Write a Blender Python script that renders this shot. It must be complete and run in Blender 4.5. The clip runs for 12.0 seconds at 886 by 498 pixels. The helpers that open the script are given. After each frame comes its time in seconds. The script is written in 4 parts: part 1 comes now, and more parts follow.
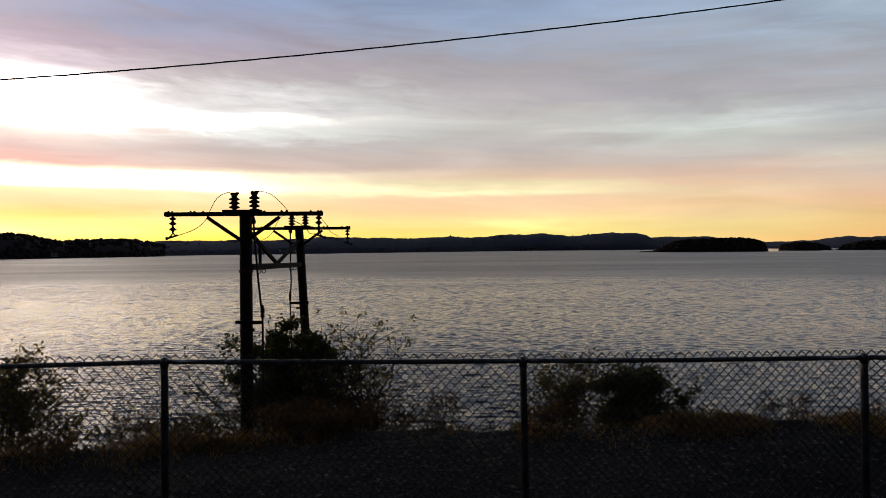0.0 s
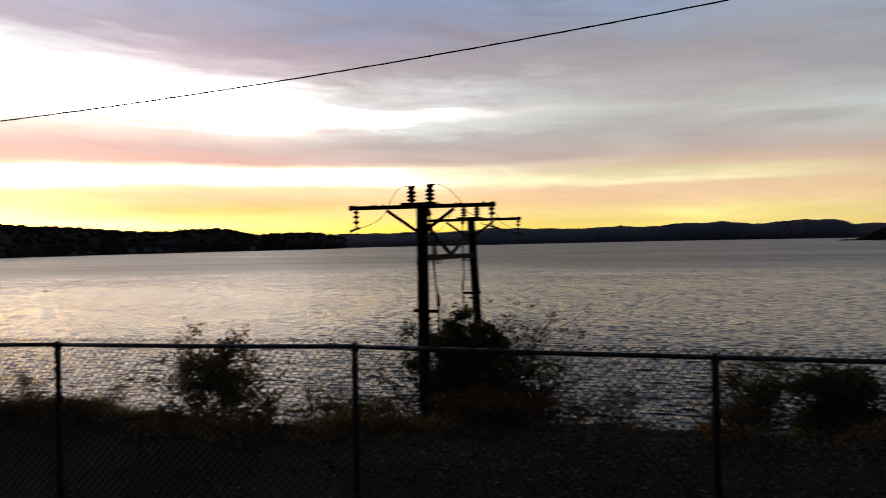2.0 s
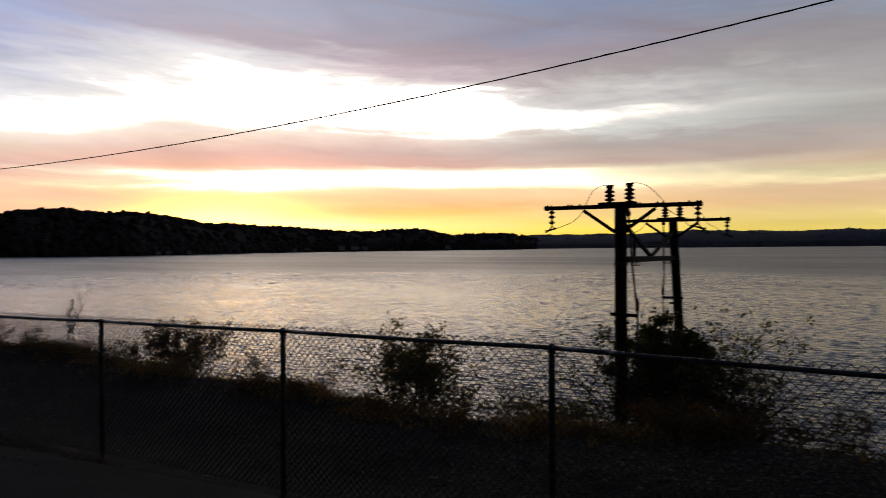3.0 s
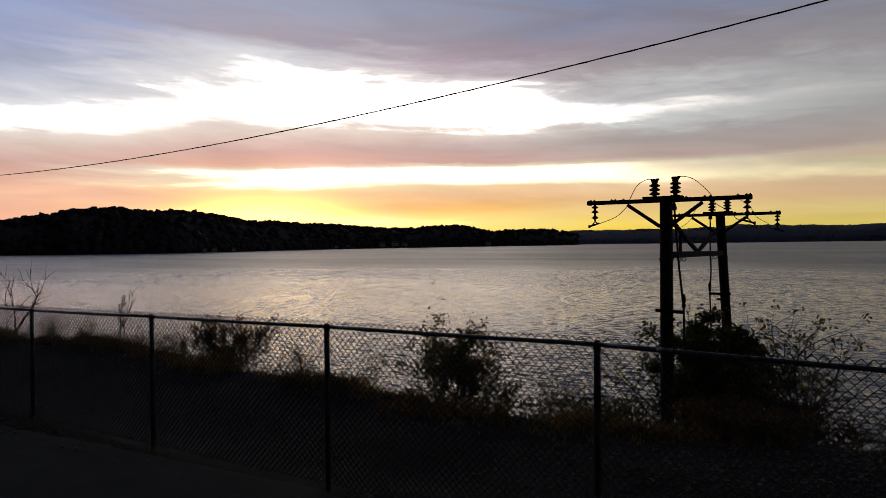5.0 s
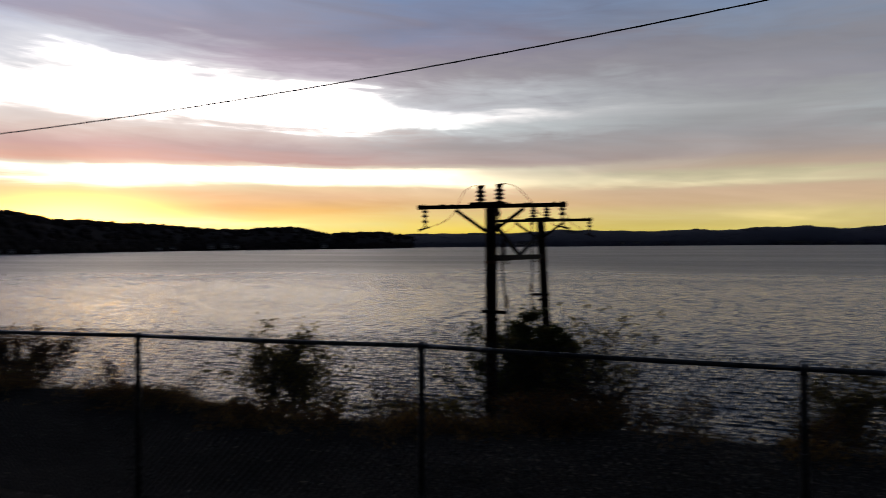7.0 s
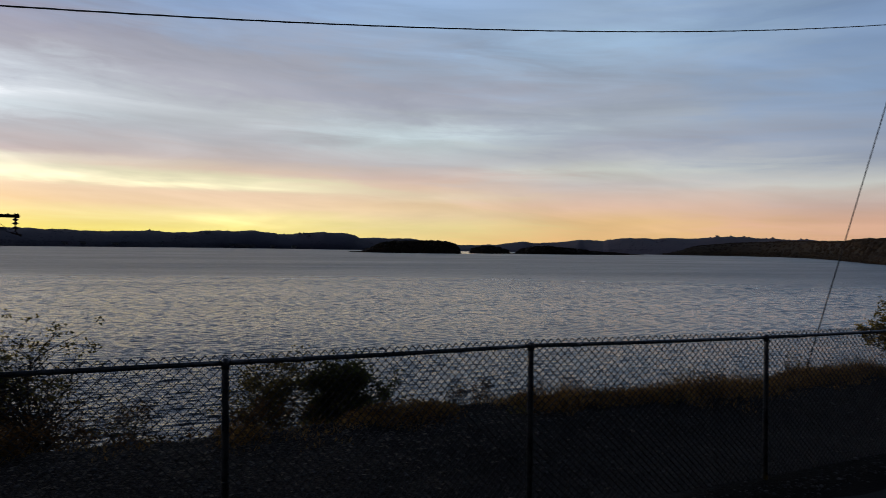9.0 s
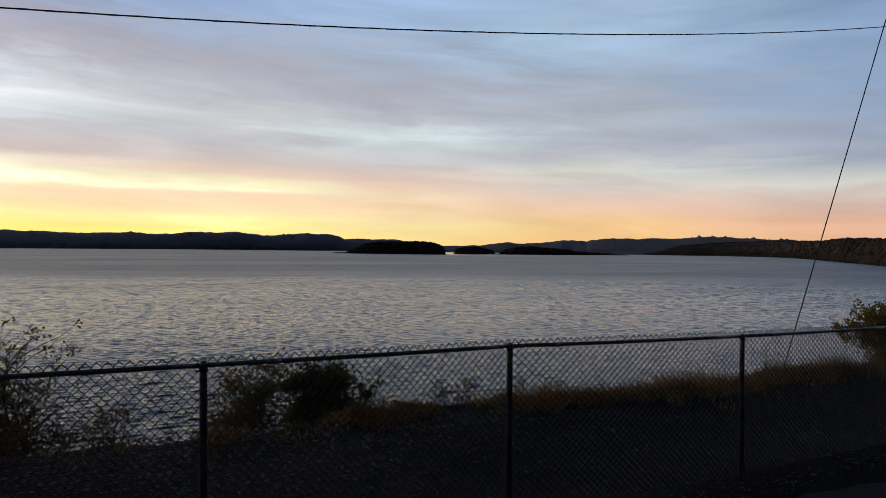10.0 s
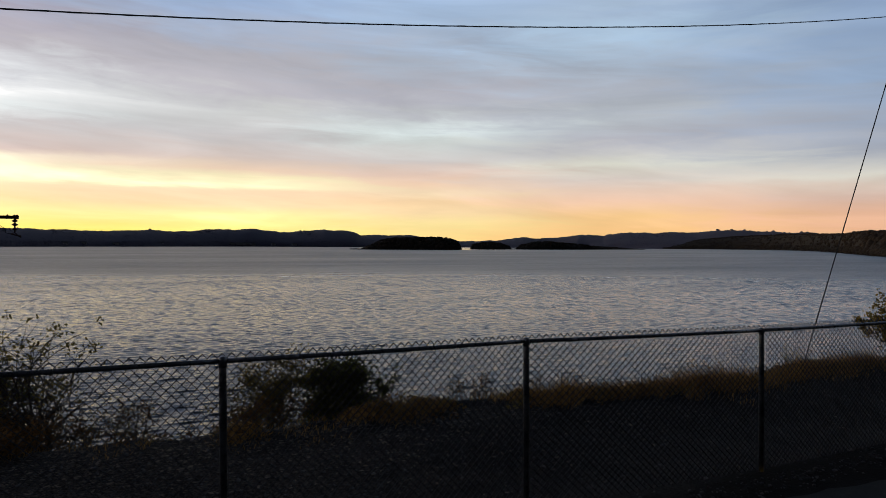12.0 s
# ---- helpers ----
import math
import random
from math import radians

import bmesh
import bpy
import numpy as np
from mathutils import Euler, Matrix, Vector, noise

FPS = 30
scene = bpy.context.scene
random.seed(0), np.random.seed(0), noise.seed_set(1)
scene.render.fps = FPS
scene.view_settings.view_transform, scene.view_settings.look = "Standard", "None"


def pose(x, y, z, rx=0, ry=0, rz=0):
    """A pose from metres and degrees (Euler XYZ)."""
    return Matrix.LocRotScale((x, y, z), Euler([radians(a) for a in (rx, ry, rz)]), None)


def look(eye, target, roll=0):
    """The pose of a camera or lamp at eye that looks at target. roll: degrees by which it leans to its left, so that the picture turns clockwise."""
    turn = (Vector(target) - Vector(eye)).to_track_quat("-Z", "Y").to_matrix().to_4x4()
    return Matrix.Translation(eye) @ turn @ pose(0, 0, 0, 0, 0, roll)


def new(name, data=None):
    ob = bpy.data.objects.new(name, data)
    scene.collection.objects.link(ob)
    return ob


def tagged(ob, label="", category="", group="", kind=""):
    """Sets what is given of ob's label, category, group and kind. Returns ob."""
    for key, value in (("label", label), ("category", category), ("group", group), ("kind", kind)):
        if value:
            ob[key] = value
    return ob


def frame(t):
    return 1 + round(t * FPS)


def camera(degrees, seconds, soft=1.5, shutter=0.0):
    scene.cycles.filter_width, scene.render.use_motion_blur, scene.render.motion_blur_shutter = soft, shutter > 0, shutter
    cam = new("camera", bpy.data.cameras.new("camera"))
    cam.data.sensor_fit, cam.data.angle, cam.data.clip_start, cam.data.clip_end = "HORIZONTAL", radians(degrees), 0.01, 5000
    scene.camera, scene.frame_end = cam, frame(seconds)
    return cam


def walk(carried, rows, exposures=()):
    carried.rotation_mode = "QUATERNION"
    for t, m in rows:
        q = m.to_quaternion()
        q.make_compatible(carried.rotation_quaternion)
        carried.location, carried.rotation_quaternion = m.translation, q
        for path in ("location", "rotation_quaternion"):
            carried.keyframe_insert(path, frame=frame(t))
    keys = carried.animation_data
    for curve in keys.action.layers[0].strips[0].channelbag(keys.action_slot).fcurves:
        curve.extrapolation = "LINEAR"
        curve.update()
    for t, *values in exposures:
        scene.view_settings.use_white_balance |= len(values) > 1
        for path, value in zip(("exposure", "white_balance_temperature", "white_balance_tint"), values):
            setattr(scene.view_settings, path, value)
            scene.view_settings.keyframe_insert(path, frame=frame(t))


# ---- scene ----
# ---------- camera ----------
cam = camera(67.4, 12.0, soft=0.8, shutter=0.45)
PATH = [
    (0, (2.09, -5.537, 2.731), (2.165, -3.538, 2.733), -0.5),
    (0.5, (2.088, -5.531, 2.732), (2.18, -3.534, 2.727), -0.4),
    (1, (2.082, -5.522, 2.731), (2.163, -3.523, 2.72), -0.1),
    (1.5, (2.045, -5.51, 2.726), (1.944, -3.513, 2.719), -0.3),
    (2, (1.996, -5.501, 2.723), (1.573, -3.546, 2.704), -1.0),
    (2.5, (1.955, -5.479, 2.721), (1.254, -3.607, 2.704), -0.4),
    (3, (1.923, -5.47, 2.714), (0.965, -3.715, 2.704), -0.3),
    (3.5, (1.904, -5.454, 2.71), (0.841, -3.76, 2.69), -0.3),
    (5.5, (1.887, -5.459, 2.708), (0.826, -3.764, 2.685), -0.6),
    (6, (1.891, -5.455, 2.711), (0.828, -3.761, 2.679), -0.6),
    (6.5, (1.92, -5.43, 2.707), (0.954, -3.68, 2.678), -0.6),
    (7, (1.962, -5.407, 2.711), (1.342, -3.505, 2.696), -0.2),
    (7.5, (2.034, -5.419, 2.718), (1.859, -3.426, 2.713), 0.1),
    (7.7, (2.054, -5.43, 2.719), (2.054, -3.43, 2.715), -0.1),
    (9.5, (2.147, -5.576, 2.731), (3.083, -3.809, 2.731), 0.9),
    (10, (2.147, -5.581, 2.734), (3.086, -3.815, 2.738), 0.7),
    (10.5, (2.148, -5.59, 2.734), (3.076, -3.818, 2.737), 0.6),
    (11, (2.147, -5.59, 2.737), (3.065, -3.814, 2.732), 0.6),
    (11.5, (2.147, -5.592, 2.735), (3.049, -3.807, 2.732), 0.5),
    (12, (2.145, -5.591, 2.735), (3.041, -3.803, 2.725), 0.3),
]
# the pan carried across the unseen stretches
BETWEEN = [
    (8.1, (2.05, -5.42, 2.71), (2.05 + 2 * math.sin(radians(10.5)), -5.42 + 2 * math.cos(radians(10.5)), 2.715), 0.5),
    (8.5, (2.08, -5.47, 2.72), (2.08 + 2 * math.sin(radians(19.5)), -5.47 + 2 * math.cos(radians(19.5)), 2.722), 0.7),
    (8.9, (2.11, -5.51, 2.727), (2.11 + 2 * math.sin(radians(25.8)), -5.51 + 2 * math.cos(radians(25.8)), 2.728), 0.85),
]
EXPOSURES = [(0, -0.03, 6750, 10), (1.5, -0.03, 6750, 10), (2.0, -0.18, 6750, 10), (3.0, -0.42, 6850, 10), (3.5, -0.55, 6850, 10), (5.5, -0.68, 6500, 10), (6.5, -0.68, 6450, 10),
             (7.0, -0.68, 6250, 10), (7.5, -0.66, 6000, 9), (7.7, -0.62, 5950, 9), (9.3, -0.02, 6000, 8), (10.5, 0.12, 6300, 9), (12, 0.13, 6400, 9)]
walk(cam, [(t, look(eye, target, roll)) for t, eye, target, roll in sorted(PATH + BETWEEN)], EXPOSURES)

# ---------- world: a clouded sunset sky ----------
WATER = -6.0


def linear(hexcode):
    out = []
    for i in (0, 2, 4):
        c = int(hexcode[i:i + 2], 16) / 255
        out.append(c / 12.92 if c <= 0.04045 else ((c + 0.055) / 1.055) ** 2.4)
    return (*out, 1.0)


class Nodes:
    """Short hand for building a node tree."""

    def __init__(self, tree, fresh=True):
        self.tree = tree
        if fresh:
            tree.nodes.clear()

    def add(self, kind):
        return self.tree.nodes.new(kind)

    def link(self, a, b):
        self.tree.links.new(a, b)

    def put(self, sock, value):
        if isinstance(value, bpy.types.NodeSocket):
            self.link(value, sock)
        else:
            sock.default_value = value

    def math(self, op, a, b=0.0, c=0.0, clamp=False):
        n = self.add("ShaderNodeMath")
        n.operation, n.use_clamp = op, clamp
        for s, v in zip(n.inputs, (a, b, c)):
            self.put(s, v)
        return n.outputs[0]

    def smooth(self, v, a, b, lo=0.0, hi=1.0):
        n = self.add("ShaderNodeMapRange")
        n.interpolation_type = "SMOOTHSTEP"
        for k, x in zip(("Value", "From Min", "From Max", "To Min", "To Max"), (v, a, b, lo, hi)):
            self.put(n.inputs[k], x)
        return n.outputs[0]

    def noise(self, vec, scale, detail=3.0, rough=0.5, distort=0.0, colour=False):
        n = self.add("ShaderNodeTexNoise")
        self.put(n.inputs["Vector"], vec)
        n.inputs["Scale"].default_value = scale
        n.inputs["Detail"].default_value = detail
        n.inputs["Roughness"].default_value = rough
        n.inputs["Distortion"].default_value = distort
        return n.outputs["Color" if colour else "Fac"]

    def xyz(self, x, y, z):
        n = self.add("ShaderNodeCombineXYZ")
        for s, v in zip(n.inputs, (x, y, z)):
            self.put(s, v)
        return n.outputs[0]

    def mix(self, fac, a, b, blend="MIX"):
        n = self.add("ShaderNodeMix")
        n.data_type, n.blend_type = "RGBA", blend
        for s, v in ((n.inputs[0], fac), (n.inputs[6], a), (n.inputs[7], b)):
            self.put(s, v)
        return n.outputs[2]

    def ramp(self, fac, stops, mode="LINEAR"):
        n = self.add("ShaderNodeValToRGB")
        n.color_ramp.interpolation = mode
        e = n.color_ramp.elements
        while len(e) < len(stops):
            e.new(0.5)
        for el, (p, c) in zip(e, stops):
            el.position, el.color = p, c
        self.put(n.inputs[0], fac)
        return n.outputs["Color"]


TOP = 60.0   # degrees of elevation that the sky ramps span


def sky_column(text):
    """Elevation and colour pairs of the sky above one bearing."""
    it = text.split()
    return [(float(e) / TOP, linear(c)) for e, c in zip(it[::2], it[1::2])]


# bearing in degrees from the normal of the shore, then elevation and colour upward
SKY = [
    (-66, "0 c89a86 1.8 eeb496 3.4 f2c2a8 4.6 efc0aa 6.1 d4b0aa 7.4 e2d2c8 8.9 fffdfa 10.3 fafcff 11.8 d0d6e4 13 b6c0d8 14.6 9eaad0 17 98a8d0 21 8c9ccc 34 4c536a 60 1f232c"),
    (-47, "0 ffe470 2.1 fff4b0 3.0 fcc690 4.2 fcd09c 4.7 fff2c8 6.0 fffae4 6.4 f2bea8 7.6 dcb6b0 9.0 ead6cc 10.5 fffdfa 13.0 ffffff 14.9 d8dce6 16.6 b0aaba 20 a2a8c0 34 4c536a 60 1f232c"),
    (-30, "0 ffd844 1.6 ffee98 2.8 ffcc7c 3.9 f8cca0 4.7 fbdcb0 5.1 fff8d8 6.4 fff8e0 6.8 dcb4ac 8 ceb8b6 9.2 e6d6d0 10.3 fffefc 12.0 ffffff 13.8 ccc2ce 15.2 aca0ae 17.8 9c9bae 20.7 949eb8 34 4c536a 60 1f232c"),
    (-18, "0 ffd23c 1.2 ffe468 2.6 ffe098 3.4 fcd29a 4.7 fbdcb4 5.1 fff2cc 6.5 fff6d8 6.9 d6beb6 8.8 c6c0c0 9.8 eaf0f0 10.8 fefefe 11.9 e2e4e8 13.4 b8b2b8 15.6 a29bac 18 9298b2 20.5 889abc 34 4c536a 60 1f232c"),
    (10, "0 ffde62 1.2 ffea88 2.4 ffe8a0 3.3 fbd8ac 4.4 fad6b2 4.8 fff2c4 5.6 fff0c4 6.1 f2d4ba 7.1 d8c8c0 9 c6c2c2 11 cccccb 13 bcb8be 15 b2b0b8 17 a8b2c6 20 9cb0d0 34 4c536a 60 1f232c"),
    (25, "0 ffd684 0.8 ffde90 1.8 ffe69e 2.8 fcdcaa 3.8 fad6a8 4.5 fde2bc 5.2 f4d2b4 6 e8cab8 7.2 cec6c2 9.1 d0d5d2 10.1 dae3e2 11.3 bec0c4 13 b0afb8 15.4 a9b1bf 18.3 a2b6d0 21 a2b9d8 34 4c536a 60 1f232c"),
    (40, "0 f6be78 1.2 fac888 2.4 facc90 3.8 f4ccb0 5.6 d8cac0 6.8 e2e0d2 7.6 caC8c6 8.8 b0b0b8 10.3 b4b9c0 12.7 a6abb6 15 a9b5c5 17.3 acc2d8 19 a4b6cc 21 9cb0ca 34 4c536a 60 1f232c"),
    (62, "0 eeb088 1.1 eeb892 2.7 ecba9c 3.9 d8baaa 5.4 d4d0c4 7 a0a5b1 10 99a6bb 13.1 94a8c3 17 8ca0bd 21 849ab9 34 4c536a 60 1f232c"),
    (125, "0 26262c 4 25262c 10 24262c 20 20232a 34 1b1e25 60 16181e"),
]


def build_world():
    world = bpy.data.worlds.new("dusk")
    scene.world = world
    world.use_nodes = True
    n = Nodes(world.node_tree)
    pos = n.add("ShaderNodeTexCoord").outputs["Generated"]
    sep = n.add("ShaderNodeSeparateXYZ")
    n.link(pos, sep.inputs[0])
    x, y, z = sep.outputs
    az = n.math("MULTIPLY", n.math("ARCTAN2", x, y), 180 / math.pi)
    el = n.math("MULTIPLY", n.math("ARCSINE", n.math("MINIMUM", n.math("MAXIMUM", z, -1.0), 1.0)), 180 / math.pi)
    # drifting streaks: long in bearing, thin in height, a little aslant
    slant = n.math("MULTIPLY_ADD", az, 0.028, el)
    wide = n.noise(n.xyz(n.math("MULTIPLY", az, 0.034), n.math("MULTIPLY", slant, 0.16), 3.7), 1.0, 3, 0.55)
    fine = n.noise(n.xyz(n.math("MULTIPLY", az, 0.09), n.math("MULTIPLY", slant, 0.75), 8.1), 1.0, 5, 0.6, 0.6)
    wisp = n.noise(n.xyz(n.math("MULTIPLY", az, 0.22), n.math("MULTIPLY", slant, 0.9), 1.3), 1.0, 6, 0.62, 0.8)
    height = n.smooth(el, 5.0, 13.0, 0.13, 1.0)
    shift = n.math("MULTIPLY_ADD", n.math("SUBTRACT", wide, 0.5), 5.0, n.math("MULTIPLY", n.math("SUBTRACT", fine, 0.5), 3.2))
    shift = n.math("MULTIPLY_ADD", n.math("SUBTRACT", wisp, 0.5), 2.2, shift)
    el2 = n.math("DIVIDE", n.math("MULTIPLY_ADD", shift, height, el), TOP, clamp=True)
    az2 = n.math("MULTIPLY_ADD", n.math("SUBTRACT", fine, 0.5), 22.0, az)
    colour = n.ramp(el2, sky_column(SKY[-1][1]))
    last = -125
    for bearing, text in SKY:
        colour = n.mix(n.smooth(az2, last, bearing), colour, n.ramp(el2, sky_column(text)))
        last = bearing
    thin = n.noise(n.xyz(n.math("MULTIPLY", az, 0.055), n.math("MULTIPLY", n.math("MULTIPLY_ADD", az, 0.06, el), 0.36), 5.2), 1.0, 4, 0.5, 0.8)
    streak = n.math("MULTIPLY_ADD", n.math("SUBTRACT", fine, 0.5), 0.26, 1.0)
    streak = n.math("MULTIPLY_ADD", n.math("SUBTRACT", thin, 0.5), 0.5, streak)
    colour = n.mix(1.0, colour, n.xyz(streak, streak, streak), "MULTIPLY")
    # the brightest cloud is brighter than the film can hold, and the sky glows more strongly round the hidden sun
    bw = n.add("ShaderNodeRGBToBW")
    n.link(colour, bw.inputs[0])
    boost = n.smooth(bw.outputs[0], 0.79, 1.12, 1.0, n.smooth(az, -6.0, -34.0, 1.7, 4.2))
    glow = n.math("MULTIPLY", n.smooth(az, 2.0, -40.0, 1.0, 1.64), n.smooth(az, -60.0, -110.0, 1.0, 0.7))
    boost = n.math("MULTIPLY", boost, glow)
    low = n.math("MULTIPLY", n.smooth(el, 6.0, 1.5), n.smooth(az, 32.0, -8.0))
    boost = n.math("MULTIPLY", boost, n.math("MULTIPLY_ADD", low, 0.22, 1.0))
    warm = n.xyz(boost, n.math("MULTIPLY_ADD", n.math("SUBTRACT", boost, 1.0), 0.87, 1.0), n.math("MULTIPLY_ADD", n.math("SUBTRACT", boost, 1.0), 0.78, 1.0))
    colour = n.mix(1.0, colour, warm, "MULTIPLY")
    # the glow where the sun has just gone down behind the notch of the ridge
    da = n.math("MULTIPLY", n.math("ADD", az, 47.0), 1 / 5.5)
    de = n.math("MULTIPLY", n.math("SUBTRACT", el, 1.9), 1 / 1.5)
    sunset = n.math("EXPONENT", n.math("MULTIPLY", n.math("MULTIPLY_ADD", da, da, n.math("MULTIPLY", de, de)), -1.0))
    colour = n.mix(sunset, colour, (9.0, 4.8, 1.0, 1))
    clear = n.add("ShaderNodeTexSky")
    clear.sky_type, clear.sun_disc = "NISHITA", False
    clear.sun_elevation, clear.sun_rotation = radians(0.8), radians(-47)
    clouds = n.add("ShaderNodeBackground")
    n.link(colour, clouds.inputs[0])
    clouds.inputs[1].default_value = 0.97
    blue = n.add("ShaderNodeBackground")
    n.link(clear.outputs[0], blue.inputs[0])
    blue.inputs[1].default_value = 0.05
    both = n.add("ShaderNodeMixShader")
    both.inputs[0].default_value = 0.97
    n.link(blue.outputs[0], both.inputs[1])
    n.link(clouds.outputs[0], both.inputs[2])
    out = n.add("ShaderNodeOutputWorld")
    n.link(both.outputs[0], out.inputs[0])


build_world()

sun_data = bpy.data.lights.new("sun", "SUN")
sun_data.energy, sun_data.angle, sun_data.color = 0.5, radians(1), (1.0, 0.62, 0.35)   # it stands just behind the western ridge
sun = new("sun", sun_data)
sun_way = Vector((math.sin(radians(-47)), math.cos(radians(-47)), math.tan(radians(0.8))))
sun.matrix_world = look(sun_way * 50, (0, 0, 0))


# ---------- materials ----------
def surface(name, dark, light, scale, rough=0.8, metal=0.0, bump=0.3, bump_scale=None, stretch=(1, 1, 1), per="", spread=0.3, depth=0.01, specular=0.5, through_light=0.0):
    """A two-scale mottled surface in object space with fine relief."""
    m = bpy.data.materials.new(name)
    m.use_nodes = True
    n = Nodes(m.node_tree)
    tc = n.add("ShaderNodeTexCoord").outputs["Object"]
    mp = n.add("ShaderNodeMapping")
    n.link(tc, mp.inputs[0])
    mp.inputs["Scale"].default_value = stretch
    v = mp.outputs[0]
    big = n.noise(v, scale, 4, 0.55)
    small = n.noise(v, scale * 9, 5, 0.65)
    f = n.smooth(n.math("MULTIPLY_ADD", small, 0.45, n.math("MULTIPLY", big, 0.55)), 0.34, 0.66)
    col = n.mix(f, (*dark, 1), (*light, 1))
    if per:
        if per == "island":
            r = n.add("ShaderNodeNewGeometry").outputs["Random Per Island"]
        else:
            r = n.add("ShaderNodeObjectInfo").outputs["Random"]
        k = n.math("MULTIPLY_ADD", n.math("SUBTRACT", r, 0.5), 2 * spread, 1.0)
        col = n.mix(1.0, col, n.xyz(k, k, k), "MULTIPLY")
    p = n.add("ShaderNodeBsdfPrincipled")
    n.link(col, p.inputs["Base Color"])
    p.inputs["Metallic"].default_value = metal
    p.inputs["Specular IOR Level"].default_value = specular
    n.link(n.smooth(small, 0.3, 0.7, max(rough - 0.12, 0.05), min(rough + 0.1, 1.0)), p.inputs["Roughness"])
    b = n.add("ShaderNodeBump")
    b.inputs["Strength"].default_value = bump
    b.inputs["Distance"].default_value = depth
    n.link(n.noise(v, bump_scale or scale * 14, 4, 0.6), b.inputs["Height"])
    n.link(b.outputs[0], p.inputs["Normal"])
    o = n.add("ShaderNodeOutputMaterial")
    if through_light:
        t = n.add("ShaderNodeBsdfTranslucent")
        n.link(col, t.inputs[0])
        both = n.add("ShaderNodeMixShader")
        both.inputs[0].default_value = through_light
        n.link(p.outputs[0], both.inputs[1])
        n.link(t.outputs[0], both.inputs[2])
        n.link(both.outputs[0], o.inputs[0])
    else:
        n.link(p.outputs[0], o.inputs[0])
    return m


def water_material():
    m = bpy.data.materials.new("lake_water")
    m.use_nodes = True
    n = Nodes(m.node_tree)
    tc = n.add("ShaderNodeTexCoord").outputs["Object"]

    def waves(stretch, turn, scale, detail, rough, distort):
        mp = n.add("ShaderNodeMapping")
        n.link(tc, mp.inputs[0])
        mp.inputs["Scale"].default_value = stretch
        mp.inputs["Rotation"].default_value = (0, 0, radians(turn))
        return n.noise(mp.outputs[0], scale, detail, rough, distort)

    ripples = waves((0.7, 1.0, 1), 14, 4.2, 3, 0.6, 0.3)
    gusts = waves((0.25, 1.0, 1), 4, 0.014, 8, 0.72, 0.6)
    chop = waves((0.5, 1.0, 1), -9, 1.5, 4, 0.6, 0.5)
    b = n.add("ShaderNodeBump")
    b.inputs["Distance"].default_value = 0.07
    n.link(n.math("MULTIPLY_ADD", chop, 1.6, ripples), b.inputs["Height"])
    p = n.add("ShaderNodeBsdfPrincipled")
    p.inputs["Base Color"].default_value = (0.022, 0.030, 0.032, 1)
    p.inputs["IOR"].default_value = 1.33
    # far out the unresolved waves act as a rougher sheet
    reach = n.add("ShaderNodeVectorMath")
    reach.operation = "LENGTH"
    n.link(tc, reach.inputs[0])
    out = n.smooth(reach.outputs["Value"], 25.0, 320.0, 0.10, 0.375)
    rough = n.math("MULTIPLY_ADD", n.math("SUBTRACT", gusts, 0.5), 0.35, out)
    # sheltered smooth water in the channel behind the islands
    at = n.add("ShaderNodeSeparateXYZ")
    n.link(tc, at.inputs[0])
    side = n.math("DIVIDE", at.outputs[0], at.outputs[1])
    lee = n.math("MULTIPLY", n.smooth(reach.outputs["Value"], 1390.0, 1410.0), n.math("MULTIPLY", n.smooth(side, 0.525, 0.532), n.smooth(side, 0.64, 0.61)))
    n.link(n.math("MULTIPLY", rough, n.math("MULTIPLY_ADD", lee, -0.55, 1.0)), p.inputs["Roughness"])
    n.link(n.math("MULTIPLY_ADD", lee, -0.58, 0.6), b.inputs["Strength"])
    n.link(b.outputs[0], p.inputs["Normal"])
    o = n.add("ShaderNodeOutputMaterial")
    n.link(p.outputs[0], o.inputs[0])
    return m


M_WATER = water_material()


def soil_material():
    """Dark cindery soil; a patch with gritty specks and leaf crumbs is painted lighter to lift its brightness."""
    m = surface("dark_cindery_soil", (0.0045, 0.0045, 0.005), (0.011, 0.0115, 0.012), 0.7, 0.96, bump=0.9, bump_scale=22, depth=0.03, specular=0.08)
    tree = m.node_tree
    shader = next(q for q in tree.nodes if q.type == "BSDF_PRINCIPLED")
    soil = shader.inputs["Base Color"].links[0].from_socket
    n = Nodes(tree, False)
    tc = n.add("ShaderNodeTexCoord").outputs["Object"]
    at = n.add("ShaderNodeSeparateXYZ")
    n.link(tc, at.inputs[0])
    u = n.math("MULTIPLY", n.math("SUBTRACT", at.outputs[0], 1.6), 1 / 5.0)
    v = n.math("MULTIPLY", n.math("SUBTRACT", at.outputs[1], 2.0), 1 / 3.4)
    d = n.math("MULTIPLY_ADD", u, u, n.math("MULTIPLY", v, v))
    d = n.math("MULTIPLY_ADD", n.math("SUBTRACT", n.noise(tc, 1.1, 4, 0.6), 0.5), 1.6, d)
    brightened_grit = n.mix(n.smooth(n.noise(tc, 26, 4, 0.7), 0.42, 0.66), (0.019, 0.017, 0.015, 1), (0.085, 0.074, 0.06, 1))
    n.link(n.mix(n.smooth(d, 1.1, 0.3), soil, brightened_grit), shader.inputs["Base Color"])
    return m


